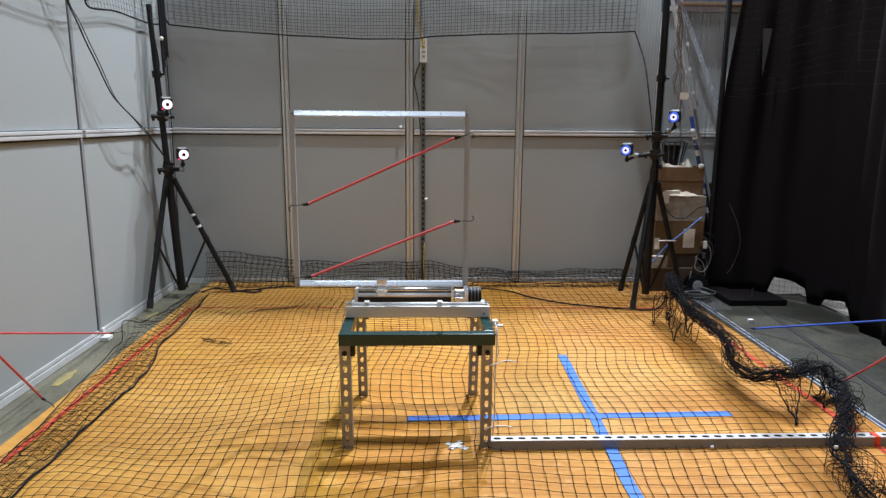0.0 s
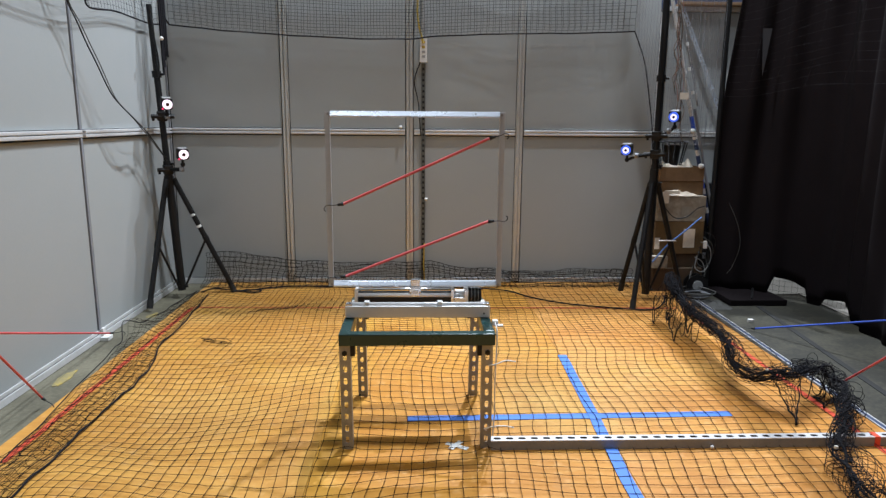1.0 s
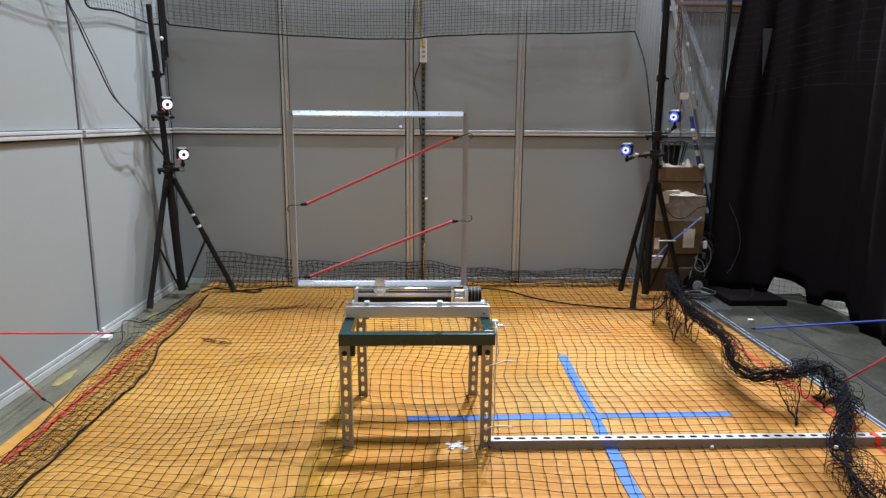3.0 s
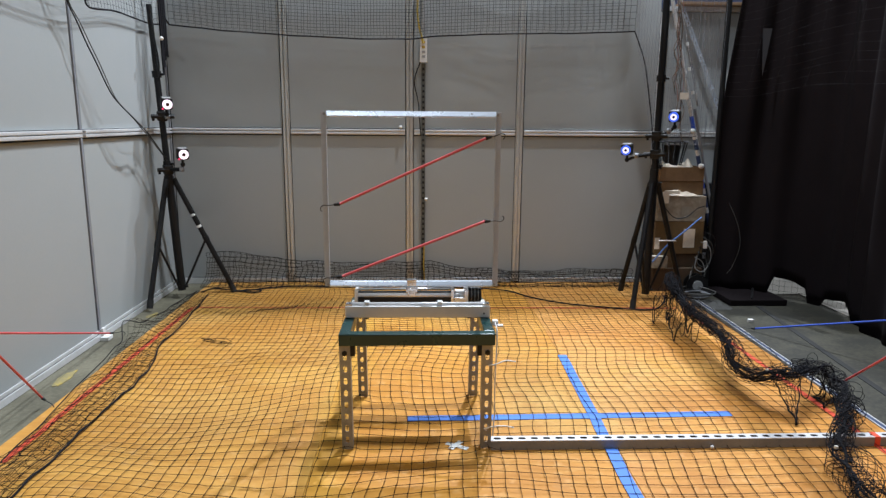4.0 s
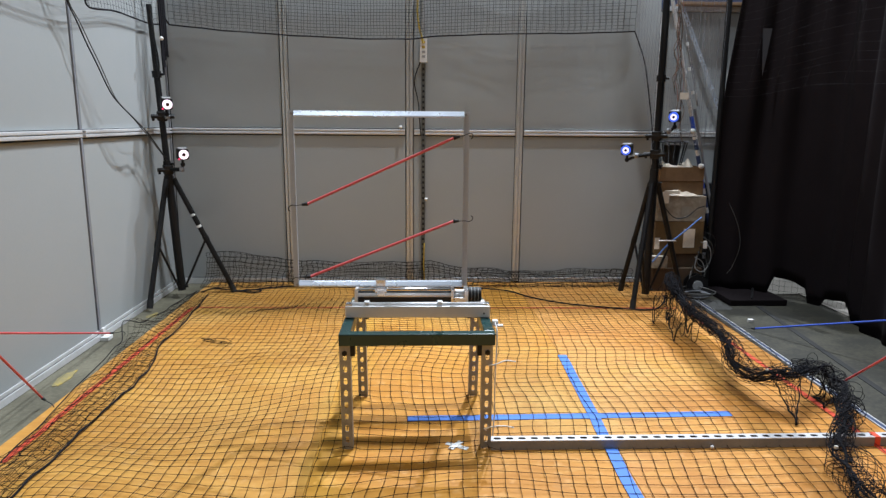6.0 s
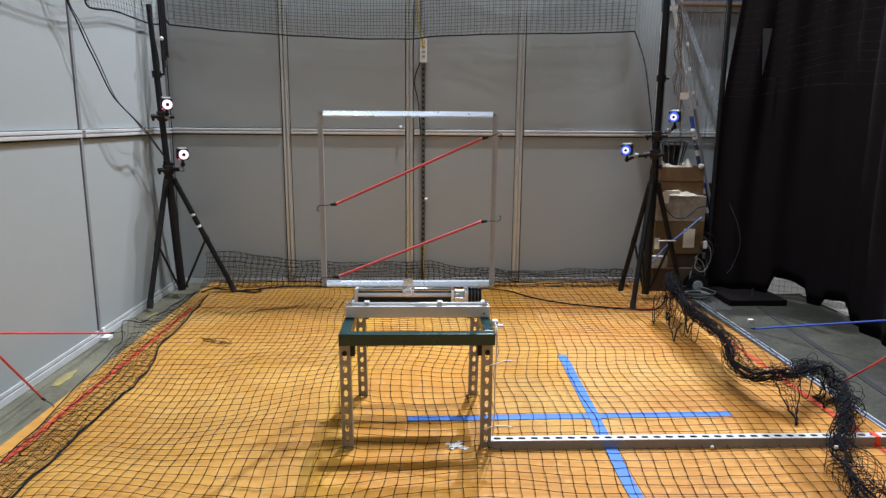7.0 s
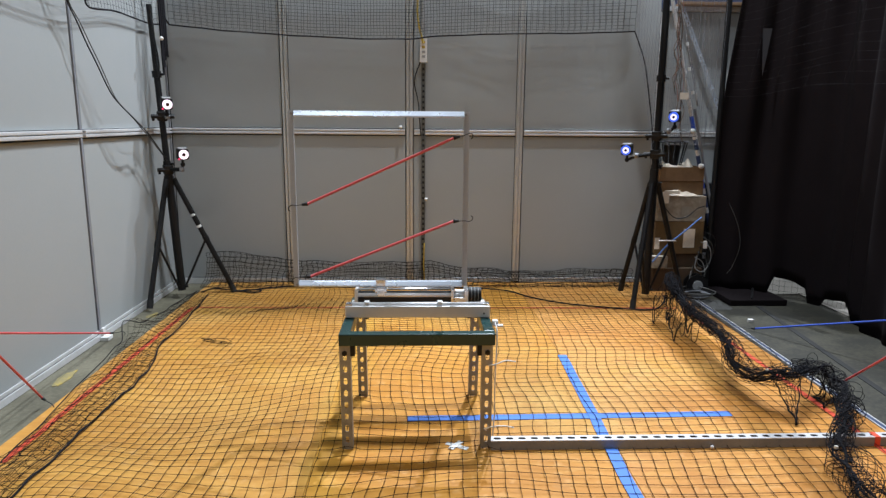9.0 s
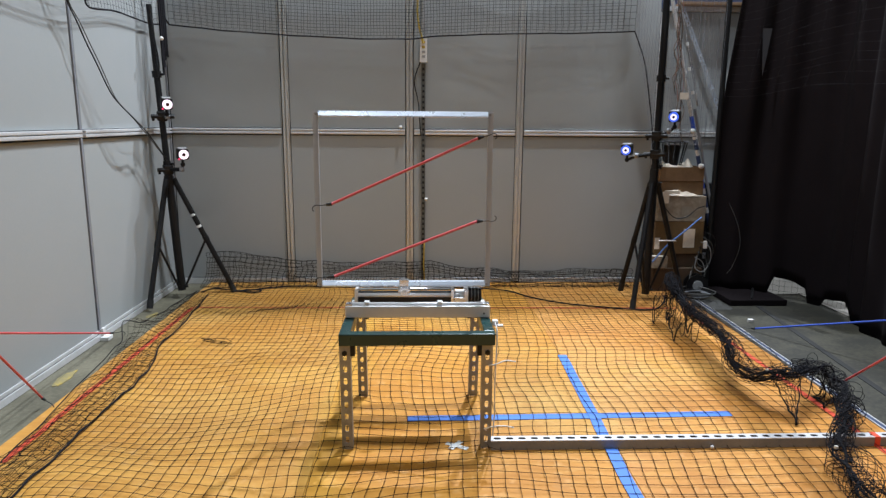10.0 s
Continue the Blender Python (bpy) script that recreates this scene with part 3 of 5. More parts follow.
def bungee(name, label, a, b, mat, m, group, flips=(1, 1), r=0.006, ways=None, sag=0.0):
    """An elastic cord from a to b, with a sleeve and a hook at each end where ways gives its direction."""
    ob = thing(name, label, "bungee cord", m, group)
    a, b = Vector(a), Vector(b)
    mid = (a + b) / 2 + Vector((0, 0, -sag))
    tube("cord", [a, (a + mid) / 2 - Vector((0, 0, sag * 0.25)), mid, (b + mid) / 2 - Vector((0, 0, sag * 0.25)), b], r, mat, ob, 6, 8)
    for end, other, way, flip in ((a, b, ways[0], flips[0]), (b, a, ways[1], flips[1])):
        if way is None:
            continue
        d = (end - other).normalized()
        bm = rod(bmesh.new(), end - d * 0.004, end + Vector(way).normalized() * 0.022, r * 1.5, 10, r * 0.9)
        sl = part("sleeve", bm, RUBBER, ob, smooth=True)
        strand_object("hook", [hook_mesh(end + Vector(way).normalized() * 0.02, way, flip)], 0.0022, OLIVE, ob, 6)
    return ob


def gate_cords():
    m = pose(MID, GATE_Y, GATE_Z)
    y = -0.022
    one = bungee("bungee_cord", "red elastic cord with black hooks stretched slanting across the gate", (-0.312, y, 0.369), (0.320, y, 0.655), RED_CORD, m, "cords on the gate", ways=((-1, 0, -0.12), (1, 0, 0.25)))
    two = bungee("bungee_cord", "red elastic cord with black hooks stretched slanting across the gate", (-0.308, y, 0.049), (0.322, y, 0.297), RED_CORD, m, "cords on the gate", flips=(1, -1), ways=((-1, 0, -0.12), (1, 0, 0.02)))
    return one, two


def floor_strut():
    s = thing("floor_strut", "long slotted zinc-plated strut channel lying on the net", "strut channel", pose(0.293, 2.414, 0.002))
    L, w = 2.05, 0.041
    m = Matrix(((1, 0, 0, 0), (0, 1, 0, w / 2), (0, 0, 1, 0.041), (0, 0, 0, 1)))
    bm = slotted_plate(bmesh.new(), m, L, w, 0.0508, 0.0175, 0.030, 0.0028, 0.002)
    # one zinc in two tones: lit on the top face, shaded on the sides
    part("slotted_face", bm, STEEL_BRIGHT, s)
    for y in (0.0, w - 0.0028):
        part("side_face", boxed((0, y, 0.0), (L, y + 0.0028, 0.0378)), STEEL_SIDE, s)
    bm = boxed((1.595, -0.0015, 0.0), (1.619, 0.043, 0.0425), 0.001)
    part("tape_band", bm, RED_TAPE, s, "wrap of red tape")
    ball = bmesh.new()
    bmesh.ops.create_icosphere(ball, subdivisions=2, radius=0.008, matrix=Matrix.Translation((1.20, 2.402, 0.012)))
    tagged(link("marker_ball", ball, WHITE_PLASTIC, True), "small white reflective marker ball on the net", "marker ball")
    bm = boxed((0.48, 2.462, 0.001), (0.50, 2.476, 0.014), 0.003)
    tagged(link("blue_clip", bm, BLUE_TAPE), "small blue clip beside the strut", "clip")


def table_cables():
    c = thing("white_cable", "thin white cable tied along the table leg with zip ties", "cable", pose(0, 0, 0))
    tube("cable", [(0.306, 2.50, 0.52), (0.312, 2.46, 0.49), (0.309, 2.44, 0.40), (0.304, 2.425, 0.28), (0.306, 2.43, 0.16), (0.30, 2.425, 0.06)], 0.0028, WHITE_PLASTIC, c)
    tube("zip_tie", [(0.275, 2.412, 0.365), (0.305, 2.411, 0.372), (0.345, 2.42, 0.383), (0.385, 2.42, 0.378)], 0.0026, WHITE_PLASTIC, c)
    tube("zip_tie", [(0.262, 2.416, 0.095), (0.30, 2.415, 0.105), (0.345, 2.42, 0.105), (0.385, 2.42, 0.097)], 0.0026, WHITE_PLASTIC, c)
    bm = boxed((0.302, 2.53, 0.490), (0.325, 2.555, 0.512), 0.003)
    box(bm, (0.32, 2.50, 0.494), (0.342, 2.52, 0.503), 0.002)
    part("connector", bm, WHITE_PLASTIC, c)


# ---- camera stands ----
def ring_camera(name, at, face, ring, stand, clamp):
    """A small motion-tracking camera with a ring of LEDs, on an arm to its stand."""
    m = look(at, face)
    c = thing(name, "small black tracking camera with a glowing ring of LEDs", "tracking camera", m, "tracking cameras")
    part("body", boxed((-0.037, -0.037, -0.026), (0.037, 0.037, 0.045), 0.008), BLACK, c)
    part("top_plate", boxed((-0.028, 0.0375, -0.022), (0.028, 0.044, 0.035), 0.002), GREY_PLASTIC, c)
    for nm, r0, r1, z, mat in ((("led_ring", 0.0125, 0.0325, -0.034, ring), ("lens", 0.0, 0.0125, -0.036, LENS)) if ring is RING else (("led_ring", 0.0225, 0.035, -0.034, ring), ("inner_ring", 0.0105, 0.0220, -0.034, RING_DIM), ("lens", 0.0, 0.0100, -0.036, LENS))):
        bm = bmesh.new()
        n = 28
        if r0:
            rings = []
            for r, zz in ((r0, -0.027), (r0, z), (r1, z), (r1, -0.027)):
                rings.append([bm.verts.new((r * math.cos(2 * math.pi * k / n), r * math.sin(2 * math.pi * k / n), zz)) for k in range(n)])
            for q in range(4):
                for k in range(n):
                    j = (k + 1) % n
                    bm.faces.new((rings[q][k], rings[q][j], rings[(q + 1) % 4][j], rings[(q + 1) % 4][k]))
            bmesh.ops.recalc_face_normals(bm, faces=bm.faces)
        else:
            rod(bm, (0, 0, -0.027), (0, 0, z), r1, 20)
        part(nm, bm, mat, c)
    if ring is RING:
        part("status_light", boxed((0.026, -0.036, -0.030), (0.036, -0.026, -0.0265)), RED_LED, c)
    inv = m.inverted()
    base = inv @ Vector(clamp)
    pole = inv @ Vector(stand)
    neck = Vector((0, -0.075, 0.012))
    part("neck", rods(((0, -0.041, 0.012), neck, 0.009)), BLACK, c)
    bm = bmesh.new()
    bmesh.ops.create_icosphere(bm, subdivisions=2, radius=0.017, matrix=Matrix.Translation(neck))
    rod(bm, neck, base, 0.010)
    part("ball_head", bm, BLACK, c, smooth=True)
    bm = bmesh.new()
    rod(bm, base, pole, 0.013)
    box(bm, [v - 0.033 for v in pole], [v + 0.033 for v in pole], 0.008)
    part("clamp", bm, BLACK, c)
    bm = bmesh.new()
    rod(bm, pole + Vector((-0.078, 0, -0.02)), pole + Vector((0.075, 0, -0.02)), 0.015)
    rod(bm, pole + Vector((0.062, -0.03, -0.02)), pole + Vector((0.062, 0.012, -0.02)), 0.009)
    part("jaw", bm, BLACK, c)
    part("joint_disc", rods((base + Vector((-0.012, 0.004, -0.016)), base + Vector((0.014, 0.006, -0.018)), 0.019)), STEEL_SIDE, c, "silver joint disc")
    bm = bmesh.new()
    rod(bm, base + Vector((0.0, 0.0, -0.01)), base + Vector((0.012, 0.012, -0.045)), 0.010, 10)
    part("knob", bm, GREY_PLASTIC, c)
    return c


def tripod(centre, lean, feet, hub=0.075, collar=0.88, top=2.75, thick=0.024):
    cx, cy = centre
    s = thing("camera_stand", "tall black lighting stand with three braced legs", "stand", pose(cx, cy, 0), "camera stands")
    at = lambda z: Vector((lean[0] * z, lean[1] * z, z))
    part("lower_pole", rods((at(hub - 0.03), at(collar + 0.1), 0.029)), BLACK, s, smooth=False)
    part("middle_pole", rods((at(collar + 0.1), at(1.62), 0.022)), BLACK, s)
    part("upper_pole", rods((at(1.62), at(top), thick)), BLACK, s)
    for z, r in ((collar, 0.034), (collar + 0.11, 0.026), (1.62, 0.032), (hub, 0.028)):
        bm = rods((at(z - 0.022), at(z + 0.022), r))
        c = part("collar", bm, BLACK, s)
        bm = rods((at(z) + Vector((r, -0.005, 0)), at(z) + Vector((r + 0.022, -0.012, 0.0)), 0.009))
        part("knob", bm, BLACK, c)
    for fx, fy in feet:
        f = Vector((fx - cx, fy - cy, 0.016))
        d = Vector((f.x, f.y, 0)).normalized()
        t = at(collar) + d * 0.032
        leg = part("leg", rods((t, f, 0.0190)), BLACK, s)
        part("foot", rods((f + (t - f).normalized() * 0.05, f - Vector((0, 0, 0.012)), 0.022)), RUBBER, leg)
        m = t.lerp(f, 0.52)
        part("brace", rods((at(hub) + d * 0.022 + Vector((0, 0, -0.02)), m, 0.0085)), BLACK, s)
        c = part("brace_joint", rods((m + (t - f).normalized() * 0.02, m - (t - f).normalized() * 0.02, 0.022)), BLACK, s)
    return s


def stands():
    a = tripod((-1.785, 4.82), (-0.044, 0.0), ((-1.885, 4.455), (-1.425, 4.915), (-1.88, 5.10)), top=2.09, thick=0.0185)
    foot, head = Vector((-1.425, 4.915, 0.016)) - Vector((-1.785, 4.82, 0)), Vector((-0.01, 0.008, 0.88))
    for f in (0.30, 0.40):
        q = head.lerp(foot, f)
        part("tape_band", rods((q, head.lerp(foot, f + 0.02), 0.0202)), WHITE_TAPE, a, "white tape band on the leg")
    b = tripod((1.71, 4.68), (0.003, 0.0), ((1.531, 4.425), (1.605, 4.945), (2.0, 4.70)))
    ring_camera("tracking_camera", (-1.765, 4.72, 1.414), (-0.55, 2.6, 1.05), RING, (-1.84, 4.82, 1.33), (-1.79, 4.78, 1.325))
    ring_camera("tracking_camera", (-1.67, 4.70, 1.067), (-0.4, 2.6, 0.85), RING, (-1.825, 4.82, 0.95), (-1.70, 4.74, 0.955))
    ring_camera("tracking_camera", (1.825, 4.66, 1.356), (0.3, 2.4, 1.0), RING_BLUE, (1.715, 4.68, 1.22), (1.80, 4.67, 1.25))
    ring_camera("tracking_camera", (1.495, 4.66, 1.12), (0.1, 2.4, 0.85), RING_BLUE, (1.712, 4.68, 1.09), (1.58, 4.68, 1.075))


# ---- netting ----
CELL = 0.0475


def floor_net_point(i, j):
    """Where knot (i, j) of the slack net lies: its meshes are drawn long towards the wall."""
    x = -1.62 + 0.0415 * i + 0.00013 * i * i
    y = 1.60 + 0.0595 * min(j, 38) + 0.043 * max(0, j - 38)
    left = max(0.0, min(1.0, (0.6 - x) / 1.2))
    a = 0.025 + 0.105 * left
    # folds run across the right half, so that its twines break from one slant to another
    slant = float(np.interp(y, (1.5, 2.0, 2.5, 2.7, 3.2, 3.6, 4.1, 5.2), (-0.11, -0.07, -0.02, 0.02, 0.02, 0.10, 0.10, 0.14)))
    dx = a * nz(x * 1.15, y * 1.1, 3.1) + 0.014 * nz(x * 4, y * 4, 1.0) + 0.004 * nz(x * 15, y * 15, 2.0)
    dy = a * 1.5 * nz(x * 1.3, y * 1.5, 9.4) + 0.030 * left * nz(x * 3, y * 4, 5.0) + 0.005 * nz(x * 15, y * 15, 6.0)
    z = 0.006 + 0.012 * max(0, nz(x * 1.8, y * 2.2, 4.2)) + 0.006 * abs(nz(x * 5, y * 5, 8.0))
    px, py = x + dx + slant * (1 - left), min(y + dy, 5.2)
    for fx, fy in ((-0.286, 2.405), (0.274, 2.405), (-0.267, 2.905), (0.263, 2.905)):
        q = ((px - fx) / 0.045) ** 2 + ((py - fy + 0.012) / 0.05) ** 2
        z += 0.018 * math.exp(-q)
    return px, py, max(z, 0.0045)


def netting():
    n = thing("floor_net", "slack dark square-mesh netting spread over the plywood", "net", pose(0, 0, 0), kind="stuff")
    strand_object("mesh", net_paths(floor_net_point, 72, 71, 3), 0.00135, NET, n)
    verts, faces = [], []
    for i in range(72):
        for j in range(71):
            x, y, z = floor_net_point(i, j)
            b, r = len(verts), 0.0044 + 0.0012 * nz(i * 3.7, j * 2.9)
            verts += [(x - r, y, z), (x + r, y, z), (x, y - r, z), (x, y + r, z), (x, y, z + r * 0.8), (x, y, z - r * 0.6)]
            faces += [(b + p, b + q, b + 4) for p, q in ((0, 2), (2, 1), (1, 3), (3, 0))] + [(b + q, b + p, b + 5) for p, q in ((0, 2), (2, 1), (1, 3), (3, 0))]
    knots = bpy.data.meshes.new("knots")
    knots.from_pydata(verts, [], faces)
    knots.materials.append(NET)
    new("knots", knots).parent = n
    # the folded strip along the red tape
    def fold(i, j):
        u, v = i / 60, j / 9
        y = 2.05 + i * CELL * 0.98
        edge = -1.60 - 0.19 * max(0, min(1, (y - 2.3) / 1.5)) + 0.10 * max(0, (y - 3.9)) + 0.015 * nz(y * 5, 0.3)
        rope = -1.43 + (-0.10 if y > 3.3 else 0) * min(1, (y - 3.3) / 0.4) - 0.08 * max(0, y - 4.0)
        x = rope + (edge - rope) * v + 0.012 * nz(y * 7, v * 4)
        z = 0.012 + 0.05 * math.sin(v * 3.0) * (0.5 + 0.7 * abs(nz(y * 2.6, 1.7))) + 0.015 * nz(y * 9, v * 5, 2.0)
        hook = math.exp(-((y - 3.88) / 0.09) ** 2) * v
        return x - 0.05 * hook, y + 0.03 * nz(y * 4, v * 3, 7.0), max(z, 0.006) + 0.09 * hook
    m = thing("folded_net", "folded double edge of dark netting along the red tape", "net", pose(0, 0, 0), kind="stuff")
    strand_object("mesh", net_paths(fold, 60, 8, 2), 0.0012, NET, m)
    def under(i, j):
        x, y, z = fold(i * 1.3, j * 1.25)
        q = noise.noise_vector(Vector((y * 8, j * 0.5, 6.0)))
        return x + 0.025 * q.x, y + 0.03 * q.y, max(0.006, z * 0.6 + 0.02 * q.z)
    strand_object("mesh", net_paths(under, 46, 6, 2), 0.0012, NET, m)
    tube("border_rope", [fold(i, -0.3) for i in range(0, 61, 2)], 0.0044, NET_BLACK, m, 4, 8, "thick black border rope")
    tube("edge_rope", [fold(i, 8.0) for i in range(0, 61, 3)], 0.003, NET_BLACK, m, 4, 6)
    # net drawn up against the north wall
    hs = ((-1.9, 0.24), (-1.5, 0.235), (-0.6, 0.155), (0.1, 0.17), (0.35, 0.125), (0.75, 0.09), (1.2, 0.09), (1.85, 0.10))
    def rise(i, j):
        x = -1.72 + i * CELL * 0.945
        h = np.interp(x, [a for a, _ in hs], [b for _, b in hs]) * (1 + 0.12 * nz(x * 4, 0.5))
        v = j / 7
        return x + 0.02 * nz(x * 3, v * 4, 1.0), 5.03 + 0.19 * min(1, v * 1.6) + 0.01 * nz(x * 6, v * 3, 4.0), 0.008 + float(h) * max(0, v - 0.15) / 0.85 + 0.006 * nz(x * 8, v * 8)
    w = thing("wall_net", "dark netting drawn up against the foot of the wall", "net", pose(0, 0, 0), kind="stuff")
    strand_object("mesh", net_paths(rise, 79, 8, 2), 0.0021, NET, w)
    def rise_back(i, j):
        x, y, z = rise(i * 0.97 + 0.4, j * 0.85)
        q = noise.noise_vector(Vector((x * 7, j * 0.6, 3.0)))
        return x + 0.018 * q.x, min(y + 0.012, 5.238), max(0.006, z + 0.02 * q.z)
    strand_object("mesh", net_paths(rise_back, 79, 9, 2), 0.0019, NET, w)
    r = thing("border_rope", "thick black border rope of the net lying on the plywood", "rope", pose(0, 0, 0))
    tube("rope", [(-1.66, 4.87, 0.012), (-1.60, 4.98, 0.012), (-1.45, 4.93, 0.012), (-1.26, 4.86, 0.012), (-1.22, 4.92, 0.014), (-1.33, 4.93, 0.014), (-1.38, 4.9, 0.012), (-1.0, 5.05, 0.012),
                  (-0.634, 5.036, 0.012), (0.0, 5.03, 0.012), (0.62, 4.94, 0.012), (0.85, 4.70, 0.012), (1.069, 4.535, 0.012), (1.35, 4.43, 0.012), (1.634, 4.358, 0.014), (1.78, 4.5, 0.02), (1.83, 4.62, 0.05)], 0.0055, NET_BLACK, r)
    k = thing("net_knot", "loose loop of knotted net twine on the plywood", "net knot", pose(-1.20, 3.72, 0.008))
    strand_object("twine", [spline([(0.09 * math.cos(a * 1.3) * (1 + 0.3 * math.sin(a * 2.1)), 0.045 * math.sin(a * 1.1), 0.006 + 0.008 * (a % 2)) for a in range(14)], 4)], 0.0018, NET, k, 5)


def hanging_nets():
    # north: above a slack border rope
    line = [(-1.9, 2.003), (-1.5, 1.965), (-1.0, 1.935), (-0.45, 1.915), (0.0, 1.920), (0.05, 1.935), (0.4, 1.955), (0.75, 1.967), (1.2, 1.975), (1.65, 1.995), (1.8, 2.0)]
    def sag(x):
        return float(np.interp(x, [a for a, _ in line], [b for _, b in line]))
    yb = 5.13
    def north(i, j):
        x = -1.86 + i * CELL * 1.0
        return x + 0.006 * nz(x * 5, j * 0.4), yb + 0.03 * nz(x * 2, j * 0.1), sag(x) + j * CELL
    n = thing("hanging_net", "dark square-mesh net hanging above the wall from a slack rope", "net", pose(0, 0, 0), kind="stuff")
    strand_object("mesh", net_paths(north, 75, 12, 1), 0.0019, NET_GREY, n)
    def behind(i, j):
        x, y, z = north(i + 0.45, j)
        return x, y + 0.05, z + 0.03 + 0.01 * nz(i * 0.2, j * 0.3)
    strand_object("mesh", net_paths(behind, 73, 12, 1), 0.0018, NET_GREY, n)
    tube("border_rope", [(-1.86 + k * 0.13, yb - 0.005, sag(-1.86 + k * 0.13) + 0.004 * nz(k * 0.8, 2.0)) for k in range(28)], 0.0055, NET_BLACK, n, 4, 8)
    tube("side_rope", [(1.65, yb, 1.995), (1.668, 5.10, 1.93), (1.70, 5.0, 1.75), (1.715, 4.9, 1.5), (1.72, 4.8, 1.25), (1.715, 4.73, 1.0)], 0.005, NET_BLACK, n)
    tube("side_rope", [(-1.86, yb, 2.003), (-1.855, 5.02, 2.06), (-1.85, 4.95, 2.2), (-1.85, 4.92, 2.6)], 0.006, NET_BLACK, n)
    for k in range(4):
        tube("gathered_edge", [(-1.815 + 0.008 * k + 0.006 * nz(k * 3.0, z), 4.84 + 0.01 * k, z) for z in (1.62 + 0.05 * k, 1.75, 1.9, 2.05, 2.2, 2.4, 2.6)], 0.008, NET_BLACK, n, 5, 6)
    def turned(i, j):
        y = 5.12 - i * 0.045
        low = float(np.interp(-y, (-5.13, -5.10, -5.0, -4.9, -4.7), (1.995, 1.93, 1.75, 1.5, 0.95)))
        return 1.655 + 0.15 * (5.13 - y) + 0.008 * nz(y * 6, j * 0.5), y, low + (2.6 - low) * j / 24
    strand_object("mesh", net_paths(turned, 10, 25, 1), 0.0010, NET_PALE, n)
    # its upper hem runs on gathered from the corner, over the swags
    hem = [[Vector((1.509 + 0.047 * (y - 3.4) + 0.018 * math.cos(k * 1.57) + 0.012 * nz(y * 3, k * 2.0), y, 2.36 + 0.018 * math.sin(k * 1.57) + 0.012 * nz(y * 3, k * 2.0, 6.0))) for y in np.arange(3.30, 5.13, 0.08)] for k in range(4)]
    strand_object("gathered_edge", hem, 0.036, NET_BLACK, n, 7)
    # west: its bottom rope hangs close to the wall and swings out towards the open end
    rope = [(2.3, -1.78, 2.10), (2.9, -1.79, 2.09), (3.322, -1.796, 2.079), (3.572, -1.806, 2.049), (3.814, -1.836, 1.995), (3.981, -1.886, 1.935), (4.33, -1.901, 1.970), (4.607, -1.906, 1.972), (4.905, -1.906, 1.974), (5.12, -1.88, 2.0)]
    def along_rope(y):
        return [float(np.interp(y, [p[0] for p in rope], [p[k] for p in rope])) for k in (1, 2)]
    def west(i, j):
        y = 2.5 + i * 0.0425
        x, z = along_rope(y)
        return x + 0.012 * nz(y * 3, j * 0.2) + 0.008 * nz(y * 9, j * 0.6) - 0.012 * min(j, 3) / 3, y, z + j * 0.036 + 0.010 * nz(y * 4, j * 0.5, 3.0)
    w = thing("hanging_net", "pale slack net with a dark border rope hanging along the white wall", "net", pose(0, 0, 0), kind="stuff")
    strand_object("mesh", net_paths(west, 61, 17, 1), 0.0011, NET_GREY, w)
    tube("border_rope", [(x, y, z) for y, x, z in rope], 0.0055, NET_BLACK, w, 6, 8)
    c = thing("hanging_cable", "two black cables hanging slack to the camera stand", "cable", pose(0, 0, 0))
    line = [(-1.875, 3.60, 2.16), (-1.875, 3.67, 2.03), (-1.876, 3.730, 1.915), (-1.876, 3.803, 1.835), (-1.866, 3.866, 1.729), (-1.860, 3.949, 1.627), (-1.845, 4.046, 1.480), (-1.836, 4.131, 1.407), (-1.807, 4.284, 1.305), (-1.806, 4.404, 1.246), (-1.83, 4.54, 1.205), (-1.825, 4.66, 1.12), (-1.815, 4.79, 1.02)]
    tube("cable", line, 0.0042, BLACK, c)
    tube("cable", [(x + 0.010 * math.sin(k * 0.5), y + 0.030 * max(0.0, math.sin((k - 2) * 0.45)) * (k < 9), z - 0.004) for k, (x, y, z) in enumerate(line)], 0.0028, DARK_PLASTIC, c)
    tube("cable", [(-1.865, 4.80, 2.05), (-1.845, 4.79, 1.88), (-1.822, 4.78, 1.72), (-1.825, 4.78, 1.64), (-1.84, 4.79, 1.70), (-1.85, 4.8, 1.85)], 0.006, BLACK, c)
    # east: a side net over the tangled heap
    def east(i, j):
        y = 2.3 + i * 0.055
        z = 1.50 + 0.05 * nz(y * 1.3, 2.0) + j * 0.050 + 0.02 * nz(y * 2, j * 0.3)
        return 2.08 + 0.19 * (z - 1.25) + 0.03 * nz(y * 1.6, j * 0.12), y, z
    e = thing("hanging_net", "thin dark net hanging slack before the black curtain", "net", pose(0, 0, 0), kind="stuff")
    runs = net_paths(east, 44, 19, 1)
    strand_object("mesh", runs[44:] + runs[0:44:6], 0.00016, NET_GREY, e)
    g = thing("gathered_net", "thin grey net gathered in upright folds by the stand", "net", pose(0, 0, 0), kind="stuff")
    def gathered(i, j):
        z = 1.15 + j * 0.07
        return 1.86 + i * 0.0125 + 0.012 * nz(i * 0.5, z * 1.6), 4.95 + 0.03 * nz(i * 0.7, z), z + 0.02 * nz(i * 0.4, j * 0.3)
    strand_object("mesh", net_paths(gathered, 34, 17, 1), 0.0010, NET_PALE, g)


